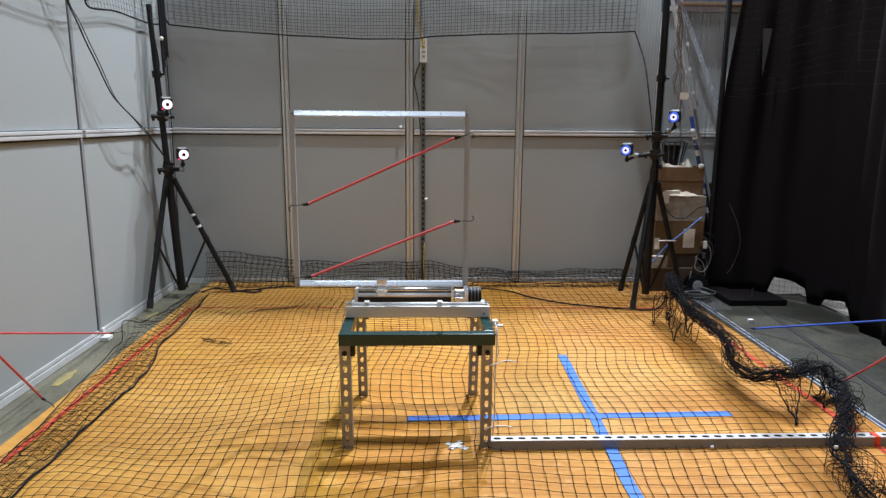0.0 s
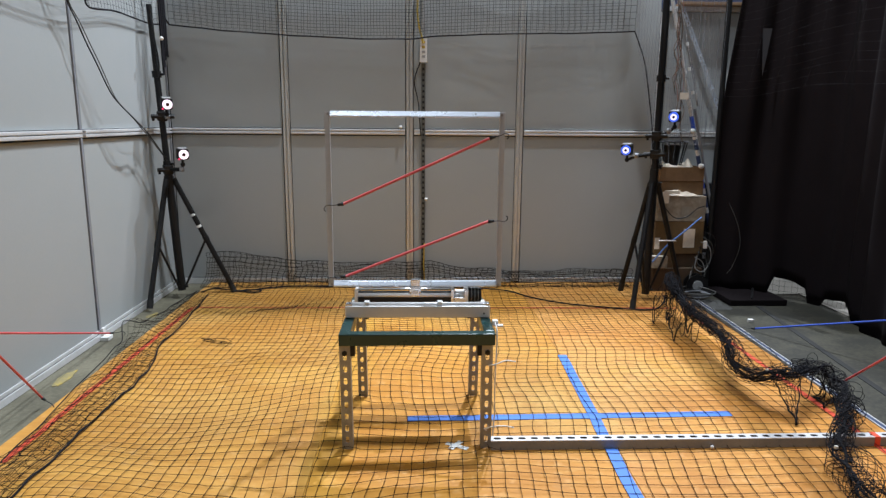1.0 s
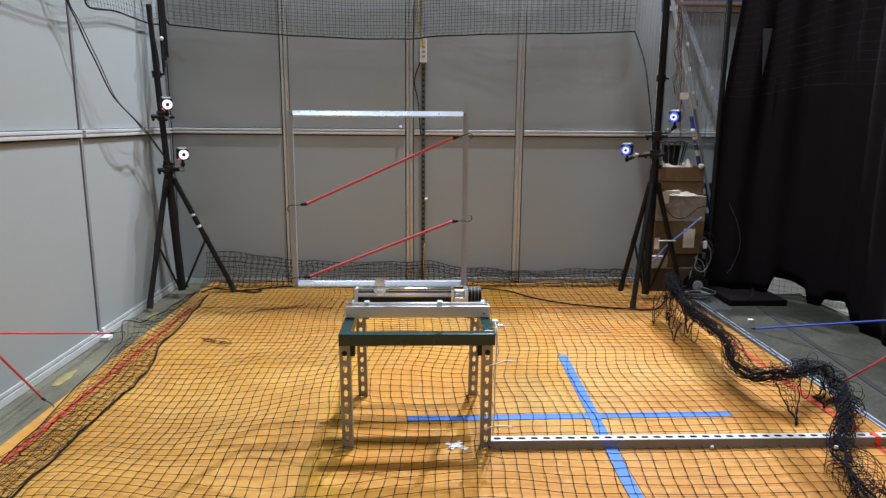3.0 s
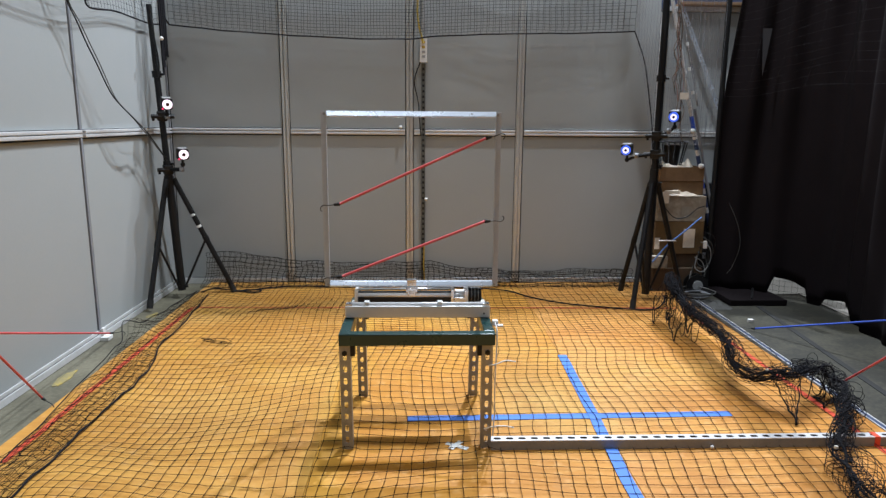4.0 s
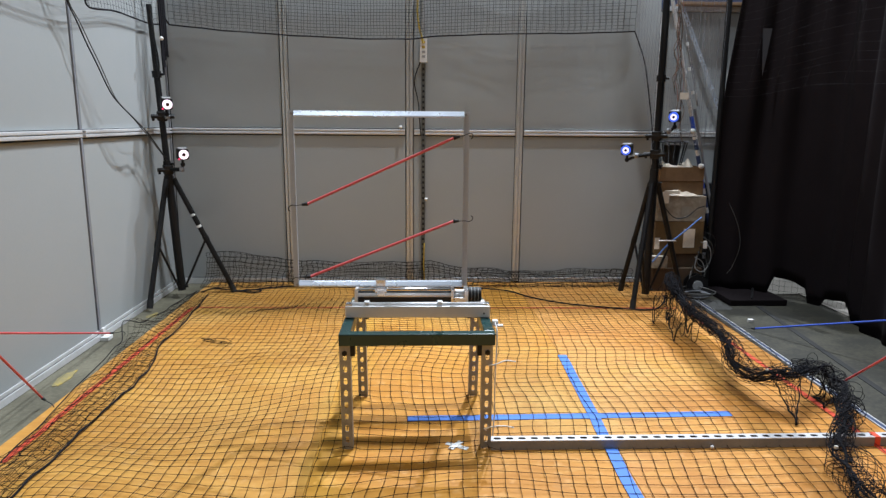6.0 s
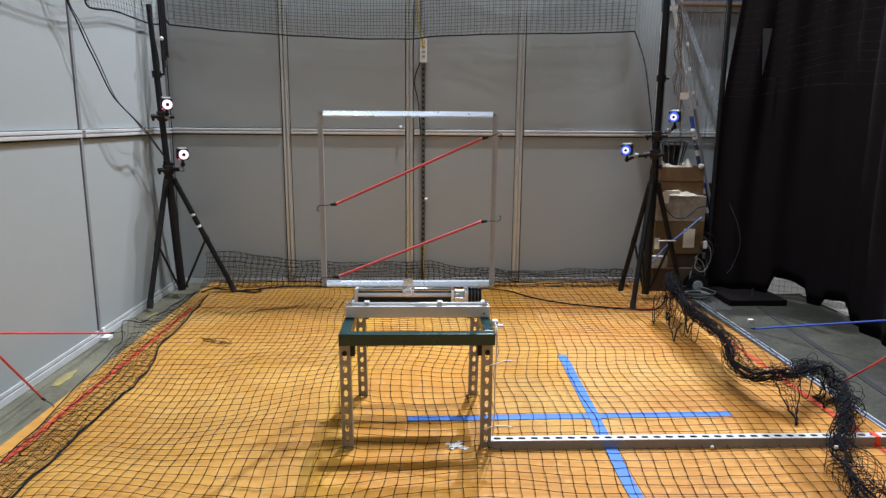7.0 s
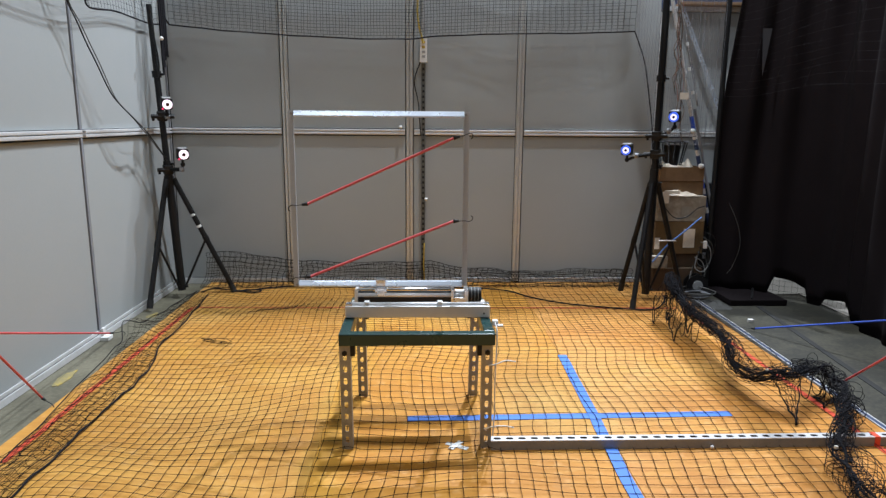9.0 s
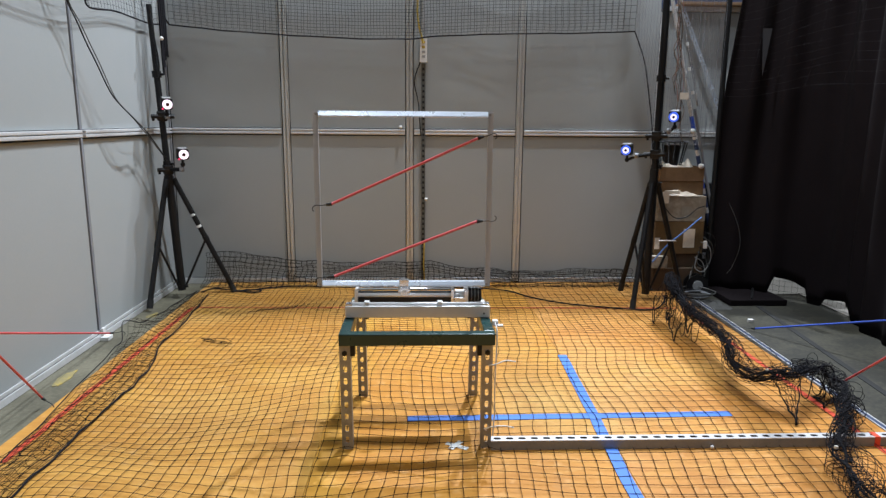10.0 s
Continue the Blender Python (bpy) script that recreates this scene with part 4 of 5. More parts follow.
def tangled_net():
    # hung in swags a hand above the floor as far as the red cord, then lying on the plywood
    path = spline([(1.714, 4.244, 0.29), (1.657, 3.995, 0.26), (1.672, 3.931, 0.21), (1.654, 3.678, 0.20), (1.636, 3.468, 0.20), (1.627, 3.288, 0.20), (1.613, 3.171, 0.19), (1.571, 3.031, 0.15), (1.587, 2.938, 0.13), (1.606, 2.824, 0.15), (1.655, 2.756, 0.18),
                   (1.767, 2.802, 0.18), (1.922, 2.919, 0.15), (2.019, 2.930, 0.11), (1.960, 2.731, 0.10), (1.838, 2.526, 0.10), (1.706, 2.369, 0.09), (1.637, 2.282, 0.08), (1.609, 2.178, 0.05), (1.572, 2.037, 0.05), (1.536, 1.876, 0.05), (1.469, 1.652, 0.05)], 10)
    total = [0.0]
    for a, b in zip(path, path[1:]):
        total.append(total[-1] + (b - a).length)
    def along(u):
        u = max(0.0, min(u, total[-1] - 1e-4))
        k = int(np.searchsorted(total, u, side="right")) - 1
        f = (u - total[k]) / (total[k + 1] - total[k])
        return path[k].lerp(path[k + 1], f)
    t = thing("tangled_net", "gathered black netting heaped in a loose tangle along the platform's edge", "net heap", pose(0, 0, 0), kind="stuff")
    wide = [(0.0, 0.035), (0.3, 0.045), (0.8, 0.04), (1.3, 0.045), (1.75, 0.05), (2.1, 0.05), (2.5, 0.055), (2.8, 0.060), (3.0, 0.085), (3.3, 0.14), (4.5, 0.17)]
    def width(u):
        return float(np.interp(u, [a for a, _ in wide], [b for _, b in wide]))
    def heading(u):
        d = along(u + 0.03) - along(u)
        d.z = 0
        d = d.normalized() if d.length > 1e-6 else Vector((0, -1, 0))
        return d, Vector((-d.y, d.x, 0))
    def roll(seed, turns, n_across, size, fine):
        """The net rolled loosely round its own line."""
        def place(i, j):
            u = i * 0.036
            c = along(u + 0.06 * nz(u * 4, j * 0.3, seed))
            d, side = heading(u)
            w = width(u) * size * (0.95 + 0.95 * nz(u * 4.3, seed))
            v = j / (n_across - 1)
            a = v * math.tau * turns + 2.5 * nz(u * 1.7, v * 1.5, seed + 3) + u * 1.2
            q = noise.noise_vector(Vector((u * 9, j * 0.45, seed * 3.7)))
            r = w * (0.25 + 0.85 * v)
            p = c + side * (r * math.cos(a) + fine * q.x) + d * fine * q.y
            return p.x, p.y, max(0.006, c.z + 0.85 * r * math.sin(a) + fine * q.z)
        return place
    n = int(total[-1] / 0.036)
    strand_object("mesh", net_paths(roll(1.0, 1.7, 20, 0.95, 0.022), n, 20, 3), 0.0013, NET_BLACK, t)
    strand_object("mesh", net_paths(roll(4.0, 1.2, 12, 1.25, 0.034), int(1.9 / 0.036), 12, 3), 0.0013, NET_BLACK, t)
    strand_object("core_rope", [[along(k * 0.03) + Vector((0.07 * nz(k * 0.23, s), 0.06 * nz(k * 0.19, s + 4), 0.06 * nz(k * 0.22, s + 8))) for k in range(int(total[-1] / 0.03))] for s in (0.0, 20.0, 33.0)], 0.0050, NET_BLACK, t, 6)
    # slack bights of mesh that hang from the roll down to the plywood
    for u0, u1, drop, lean in ((0.02, 0.30, 0.26, -0.08), (0.10, 0.36, 0.20, -0.03), (0.36, 0.62, 0.20, -0.07), (0.42, 0.66, 0.13, -0.02), (0.70, 0.98, 0.05, 0.0), (1.06, 1.30, 0.06, 0.0),
                               (1.85, 2.25, 0.15, -0.06), (1.95, 2.35, 0.10, -0.02), (2.28, 2.52, 0.12, -0.02)):
        m = max(6, int((u1 - u0) / 0.030))
        def bight(i, j, u0=u0, u1=u1, drop=drop, lean=lean, m=m):
            f, v = i / (m - 1), j / 6
            u = u0 + (u1 - u0) * (f * (1 - 0.30 * v) + 0.15 * v) + 0.02 * nz(f * 4, v * 3, u0 * 7)
            c = along(u)
            low = drop * (0.45 + 0.55 * math.sin(math.pi * f)) * (1 + 0.35 * nz(f * 5, u0 * 9))
            d, side = heading(u)
            q = noise.noise_vector(Vector((u * 11, v * 2.5, u0 * 5)))
            p = c - side * (lean * v * -1) + 0.022 * q
            return p.x + lean * v * 0.5, p.y - 0.03 * v, max(0.006, c.z - low * v + 0.02 * q.z)
        strand_object("bight", net_paths(bight, m, 7, 3), 0.0014, NET_BLACK, t)
        strand_object("hem", [spline([bight(k, 6) for k in range(m)], 3)], 0.0032, NET_BLACK, t, 5)
    curls = []
    for s in range(9):
        run, a = [], s * 1.7
        for k in range(int(2.8 / 0.012)):
            u = 0.02 + 0.012 * k
            a += 0.30 + 0.28 * nz(u * 3.0, s * 2.3)
            r = width(u) * (0.45 + 1.3 * abs(nz(u * 3.5, s * 1.1, 5.0)))
            c = along(u + 0.05 * nz(u * 6, s * 0.9, 2.0))
            run.append(Vector((c.x + r * math.cos(a) + 0.02 * nz(u * 5, s, 8.0), c.y + 0.5 * r * math.sin(a * 0.7 + s), max(0.006, c.z + r * math.sin(a)))))
        curls.append(run)
    strand_object("curl", curls, 0.0013, NET_BLACK, t, 4)
    loops = []
    for k in range(20):
        u = 0.02 + 0.13 * k + 0.04 * nz(k * 1.9, 0.4)
        if 0.7 < u < 1.75:
            continue
        c = along(u)
        reach, h = 0.03 + 0.05 * abs(nz(k * 3.3, 1.0)), 0.02 + 0.03 * nz(k * 2.1, 3.0)
        low = 0.02 + 0.5 * c.z * abs(nz(k * 1.3, 7.0)) - c.z
        loops.append(spline([c + Vector((0, 0, h)), c + Vector((-reach * 0.6, 0.02, low * 0.4)), c + Vector((-reach, -0.02 - 0.03 * nz(k, 5.5), low)), c + Vector((-reach * 0.8, -0.06, low)), c + Vector((-reach * 0.3, -0.05, low * 0.4)), c + Vector((0, -0.04, h))], 6))
    strand_object("loop", loops, 0.0022, NET_BLACK, t, 5)
    tail = thing("net_corner", "loose corner of black netting trailing on the plywood", "net heap", pose(0, 0, 0), kind="stuff")
    def corner(i, j):
        u, v = i / 8, j / 8
        a = Vector((1.631, 2.772, 0.16)).lerp(Vector((1.763, 2.769, 0.16)), u)
        p = a.lerp(Vector((1.669, 2.600, 0.008)), v)
        return p.x + 0.012 * nz(i * 0.8, j * 0.8), p.y + 0.012 * nz(i * 0.8, j * 0.8, 4.0), p.z + 0.02 * (1 - v) * nz(i * 0.6, j * 0.6, 7.0)
    strand_object("mesh", net_paths(corner, 9, 9, 2), 0.0013, NET_BLACK, tail)
    for i in (0, 8):
        tube("edge_twine", [Vector(corner(i, j)) + Vector((0, 0, 0.004)) for j in range(9)], 0.0028, NET_BLACK, tail, 3, 6)
    clip = thing("net_clip", "small white-capped clip holding the gathered net", "clip", pose(1.542, 2.154, 0.14))
    part("clip", boxed((-0.006, -0.005, -0.005), (0.006, 0.005, 0.006), 0.002), WHITE_PLASTIC, clip)
    clip2 = copy_thing(clip, pose(1.603, 2.762, 0.20))


def side_cords():
    g = "cords at the platform's sides"
    bungee("bungee_cord", "red elastic cord hooked to the folded net edge", (-1.62, 2.40, 0.512), (-1.873, 3.839, 0.03), RED_CORD, None, g, ways=(None, (0.6, 0.25, 0.0)), r=0.005)
    bungee("bungee_cord", "red elastic cord hooked to the folded net edge", (-1.535, 2.29, 0.48), (-1.75, 2.894, 0.03), RED_CORD, None, g, ways=(None, (0.6, -0.3, -0.2)), r=0.005)
    bungee("bungee_cord", "blue elastic cord hooked at the platform's edge", (2.71, 3.28, 0.282), (2.186, 3.969, 0.0), BLUE_CORD, None, g, ways=(None, (-0.6, 0.2, 0.0)), r=0.0055)
    bungee("bungee_cord", "red elastic cord hooked to the tangled net", (1.93, 2.41, 0.422), (2.034, 2.855, 0.10), RED_CORD, None, g, ways=(None, (-0.4, 0.3, -0.1)), r=0.005)


# ---- the corner with boxes, and the curtain ----
def carton(label, lo, hi, mat, group="stacked boxes", flaps=False, lab=None):
    c = thing("carton", label, "box", pose((lo[0] + hi[0]) / 2, (lo[1] + hi[1]) / 2, lo[2]), group)
    x, y, z = (hi[0] - lo[0]) / 2, (hi[1] - lo[1]) / 2, hi[2] - lo[2]
    t = 0.005
    if flaps:
        bm = boxed((-x, -y, 0), (x, y, t))
        for a, b in (((-x, -y, t), (x, -y + t, z)), ((-x, y - t, t), (x, y, z)), ((-x, -y + t, t), (-x + t, y - t, z)), ((x - t, -y + t, t), (x, y - t, z))):
            box(bm, a, b)
    else:
        bm = boxed((-x, -y, 0), (x, y, z), 0.004)
    part("body", bm, mat, c)
    if not flaps:
        part("seam_tape", boxed((-x + 0.01, -0.02, z + 0.0002), (x - 0.01, 0.02, z + 0.0012)), PAPER, c)
    if lab:
        part("label", boxed((lab[0], -y - 0.0015, lab[1]), (lab[2], -y, lab[3])), PAPER, c, "pale paper label")
    return c


def crumple(name, label, cx, cy, z, sx, sy, h, mat, seed):
    bm = bmesh.new()
    g = 14
    vs = [[bm.verts.new((cx + (i / g - 0.5) * sx, cy + (j / g - 0.5) * sy, z + h * (0.35 + 0.65 * abs(nz(i * 0.23, j * 0.27, seed)) * 2 + 0.12 * nz(i * 0.9, j * 0.9, seed)) * (1 - (2 * i / g - 1) ** 4) * (1 - (2 * j / g - 1) ** 4))) for j in range(g + 1)] for i in range(g + 1)]
    for i in range(g):
        for j in range(g):
            bm.faces.new((vs[i][j], vs[i + 1][j], vs[i + 1][j + 1], vs[i][j + 1]))
    b = [bm.verts.new((cx + a * sx / 2, cy + c * sy / 2, z)) for a, c in ((-1, -1), (1, -1), (1, 1), (-1, 1))]
    bm.faces.new(b[::-1])
    tagged(link(name, bm, mat), label, "packing paper")


def box_corner():
    carton("dark low crate on the concrete under the boxes", (1.85, 4.92, -0.02), (2.24, 5.20, 0.185), CARD_DARK)
    carton("flat brown cardboard box in the stack", (1.845, 4.95, 0.186), (2.03, 5.20, 0.295), CARDBOARD)
    # the right half is a shaded void, given as an added dark box
    carton("dark box added for the shaded void in the stack", (2.034, 4.97, 0.186), (2.22, 5.20, 0.294), CARD_DARK)
    carton("large brown cardboard box with a paper label", (1.85, 4.95, 0.297), (2.24, 5.20, 0.555), CARD_OLIVE, lab=(0.035, 0.05, 0.125, 0.20))
    tagged(link("paper_label", boxed((1.853, 4.9475, 0.335), (1.893, 4.9495, 0.425)), PAPER), "small white paper label stuck on the brown box", "label")
    carton("cream quilted foam box in the stack", (1.86, 4.95, 0.557), (2.24, 5.20, 0.755), CREAM)
    crumple("packing_paper", "crumpled cream packing paper on the box", 2.03, 5.0, 0.755, 0.30, 0.12, 0.05, PAPER, 3.0)
    carton("long brown cardboard box on the stack", (1.88, 5.0, 0.757), (2.23, 5.20, 0.865), CARDBOARD)
    carton("open brown cardboard box on top of the stack", (1.875, 4.99, 0.867), (2.22, 5.20, 0.975), CARDBOARD, flaps=True)
    crumple("packing_paper", "bright crumpled packing paper in the open box", 2.03, 5.09, 0.94, 0.29, 0.19, 0.09, PAPER, 8.0)
    d = thing("draped_cable", "thin black cable draped over the stacked boxes", "cable", pose(0, 0, 0))
    tube("cable", [(1.86, 4.935, 0.86), (1.87, 4.93, 0.74), (1.93, 4.925, 0.64), (2.0, 4.925, 0.585), (2.09, 4.925, 0.60), (2.16, 4.925, 0.66), (2.22, 4.925, 0.68)], 0.004, BLACK, d)
    tube("cable", [(1.80, 4.93, 0.62), (1.78, 4.92, 0.48), (1.80, 4.92, 0.36), (1.84, 4.92, 0.30)], 0.003, BLACK, d)
    # added crumple over a grey area of the concrete
    crumple("grey_patch", "low grey crumple added on the concrete", 2.20, 4.60, -0.019, 0.20, 0.26, 0.02, DARK_PLASTIC, 5.0)
    for x, y, z in ((2.19, 4.985, 0.985), (2.10, 4.985, 1.25)):
        bm = bmesh.new()
        bmesh.ops.create_icosphere(bm, subdivisions=2, radius=0.022, matrix=Matrix.Translation((x, y, z)))
        tagged(link("marker_ball", bm, WHITE_PLASTIC, True), "white reflective marker ball on the leaning pole", "marker ball")
    # added black block that fills the dark gap beside the boxes
    case = thing("black_case", "black upright block added to darken the gap behind the boxes", "case", pose(2.325, 5.14, -0.0195))
    part("body", boxed((-0.062, -0.055, 0.0), (0.075, 0.06, 0.86), 0.008), BLACK, case)
    for z in (0.25, 0.6):
        part("latch", boxed((-0.02, -0.061, z), (0.02, -0.0555, z + 0.05), 0.002), STEEL_SIDE, case)
    for k in range(4):
        tube("cable", [(2.24 + 0.01 * k, 4.86, 0.02 + 0.03 * k), (2.27, 4.85 - 0.01 * k, 0.18), (2.25 + 0.015 * k, 4.87, 0.33), (2.22, 4.89, 0.42 + 0.04 * k)], 0.005, (BLACK, GREY_PLASTIC)[k % 2], case, 6, 6)
    carton("small pale cardboard box under the stack", (1.80, 4.90, 0.19), (1.95, 4.945, 0.285), CREAM)
    z = thing("zip_tie", "white zip tie round the leg of the stand", "zip tie", pose(0, 0, 0))
    tube("band", [(1.775, 4.655, 0.455), (1.81, 4.65, 0.458), (1.86, 4.655, 0.457), (1.905, 4.66, 0.455)], 0.005, WHITE_PLASTIC, z, 4, 6)
    g = thing("paper_tag", "crumpled cream paper tag hung from the box edge", "paper", pose(0, 0, 0))
    bm = boxed((1.885, 4.925, 0.70), (1.935, 4.932, 0.79), 0.002)
    box(bm, (1.90, 4.925, 0.775), (2.02, 4.94, 0.80), 0.004)
    part("tag", bm, PAPER, g)
    # wire basket above
    b = thing("wire_basket", "black wire basket standing on the boxes", "basket", pose(1.99, 5.10, 0.977))
    paths = []
    for k in range(16):
        a = 2 * math.pi * k / 16
        paths.append([Vector((0.085 * math.cos(a), 0.05 * math.sin(a), 0)), Vector((0.125 * math.cos(a), 0.075 * math.sin(a), 0.19))])
    strand_object("wires", paths, 0.004, BLACK, b, 5)
    part("liner", rod(bmesh.new(), (0, 0, 0.004), (0, 0, 0.165), 0.055, 20, 0.072), BLACK, b, "black liner")
    strand_object("rim", [[Vector((0.125 * math.cos(a * 0.2618), 0.075 * math.sin(a * 0.2618), 0.19)) for a in range(25)]], 0.006, BLACK, b, 6)
    bm = rod(bmesh.new(), (0, 0, 0.186), (0, 0, 0.197), 0.118, 28)
    bmesh.ops.scale(bm, vec=(1, 0.6, 1), verts=bm.verts)
    part("tray", bm, BLACK, b, "flat black tray")
    strand_object("base_ring", [[Vector((0.085 * math.cos(a * 0.2618), 0.05 * math.sin(a * 0.2618), 0.0)) for a in range(25)]], 0.006, BLACK, b, 6)
    # leaning poles
    p = thing("leaning_pole", "slim aluminium pole wound with blue tape leaning by the boxes", "pole", pose(0, 0, 0))
    a, c = Vector((2.46, 5.06, -0.018)), Vector((1.865, 5.03, 2.30))
    part("tube", rods((a, c, 0.014)), ALU, p)
    part("second_tube", rods((a + Vector((0.045, 0.0, 0)), a.lerp(c, 0.62) + Vector((0.035, 0.0, 0)), 0.011)), STEEL_SIDE, p)
    for k in range(7):
        q = a.lerp(c, 0.16 + 0.065 * k)
        part("tape_wrap", rods((q, q + (c - a).normalized() * 0.11, 0.0155)), NAVY if k % 3 else BLUE_CORD, p)
    for k in (0.41, 0.52, 0.73):
        q = a.lerp(c, k)
        part("cable_tie", rods((q, q + (c - a).normalized() * 0.022, 0.018)), WHITE_PLASTIC, p)
    p = thing("slotted_brace", "slanting slotted steel brace fixed to the wall", "brace", pose(0, 0, 0))
    a, c = Vector((2.40, 5.20, 1.40)), Vector((1.97, 5.20, 2.33))
    up = (c - a).normalized()
    m = Matrix((up, up.cross(Vector((0, -1, 0))) * -1, Vector((0, -1, 0)))).transposed().to_4x4()
    m.translation = a
    part("plate", slotted_plate(bmesh.new(), m, (c - a).length, 0.032, 0.04, 0.012, 0.022, 0.003), ANODISED, p)
    w = thing("cable_bundle", "bundle of thin brown and pink cables hanging by the stand", "cables", pose(0, 0, 0))
    for k in range(10):
        mat = (CARDBOARD, DARK_PLASTIC, PINK_CABLE, GREY_PLASTIC)[k % 4]
        x0, x1 = 1.895 + 0.004 * k, 1.915 + 0.013 * k
        tube("cable", [(x0 + (x1 - x0) * t + 0.045 * nz(k * 3.1, t * 7.0), 4.93 + 0.008 * k, 2.32 - (0.75 + 0.05 * k) * t) for t in (0, 0.08, 0.17, 0.26, 0.35, 0.44, 0.53, 0.62, 0.71, 0.8, 0.9, 1.0)], 0.0026, mat, w, 5, 5)
    for k in range(6):
        tube("cable", [(1.90 + 0.055 * t + 0.016 * nz(k * 5.3, t * 2.0), 4.97, 2.28 - 0.21 * t) for t in range(5)], 0.0036, (ALU, STEEL_SIDE, GREY_PLASTIC)[k % 3], w, 5, 5)
    for z, x in ((1.90, 1.99), (1.72, 2.02), (1.55, 2.06)):
        part("cable_tie", rods(((x, 4.95, z), (x + 0.006, 4.95, z - 0.025), 0.011)), WHITE_PLASTIC, w)
    part("tag", boxed((1.955, 4.915, 1.485), (2.02, 4.92, 1.535), 0.001), PAPER, w, "small cream paper tag")
    b = thing("brown_board", "brown board lying on top of the wall's capping rail", "board", pose(0, 0, 0))
    part("board", boxed((2.02, YN - 0.10, 2.2005), (2.52, YN + 0.20, 2.225), 0.004), CARDBOARD, b)
    tagged(link("storage_bin", boxed((1.90, YN + 0.35, -0.02), (3.3, YN + 0.9, 2.7), 0.01), NAVY), "tall dark blue cabinet behind the wall", "cabinet")
    # cables on the concrete by the stand
    c = thing("floor_cables", "coiled grey and black cables on the concrete", "cables", pose(2.12, 4.72, -0.018))
    for k in range(6):
        r = 0.05 + 0.018 * k
        tube("cable", [(r * math.cos(a * 0.9) + 0.02 * nz(k, a), 0.8 * r * math.sin(a * 0.9), 0.008 + 0.012 * k + 0.02 * abs(nz(k * 2.2, a * 0.7))) for a in range(9)], 0.005, (STEEL_SIDE, BLACK, DARK_PLASTIC)[k % 3], c, 5, 6)
    w = thing("loose_cables", "loose grey and black cables hanging in loops beside the boxes", "cable", pose(0, 0, 0))
    for k in range(6):
        x, z0 = 2.165 + 0.012 * k, 0.13 + 0.040 * k
        tube("cable", [(x - 0.02, 4.86, z0 + 0.16), (x + 0.04, 4.85 - 0.006 * k, z0 + 0.12 + 0.03 * nz(k * 2.3, 1.0)), (x + 0.06, 4.84, z0 + 0.02), (x + 0.01, 4.84, z0 - 0.07), (x - 0.05, 4.85, z0 - 0.04 + 0.03 * nz(k * 1.7, 5.0)), (x - 0.04, 4.86, z0 + 0.05)], 0.0034, (GREY_PLASTIC, DARK_PLASTIC, BLACK)[k % 3], w, 6, 6)
    part("connector", boxed((2.20, 4.835, 0.36), (2.225, 4.86, 0.42), 0.005), WHITE_PLASTIC, w, "white plastic connector")
    r = thing("cable_reel", "small grey wheel-like cable reel by the boxes", "reel", pose(2.17, 4.86, 0.07))
    bm = bmesh.new()
    for y in (-0.03, 0.03):
        rod(bm, (0, y - 0.006, 0), (0, y + 0.006, 0), 0.085, 24)
    rod(bm, (0, -0.03, 0), (0, 0.03, 0), 0.04, 16)
    part("drum", bm, BLACK, r)
    part("hub", rods(((0, -0.042, 0), (0, -0.0365, 0), 0.04)), GREY_PLASTIC, r)
    s = thing("blue_strap", "blue strap tied from the stand to the leaning pole", "strap", pose(0, 0, 0))
    tube("strap", [(1.76, 4.72, 0.28), (1.88, 4.76, 0.40), (2.02, 4.82, 0.49), (2.18, 4.88, 0.60)], 0.0065, BLUE_STRAP, s)


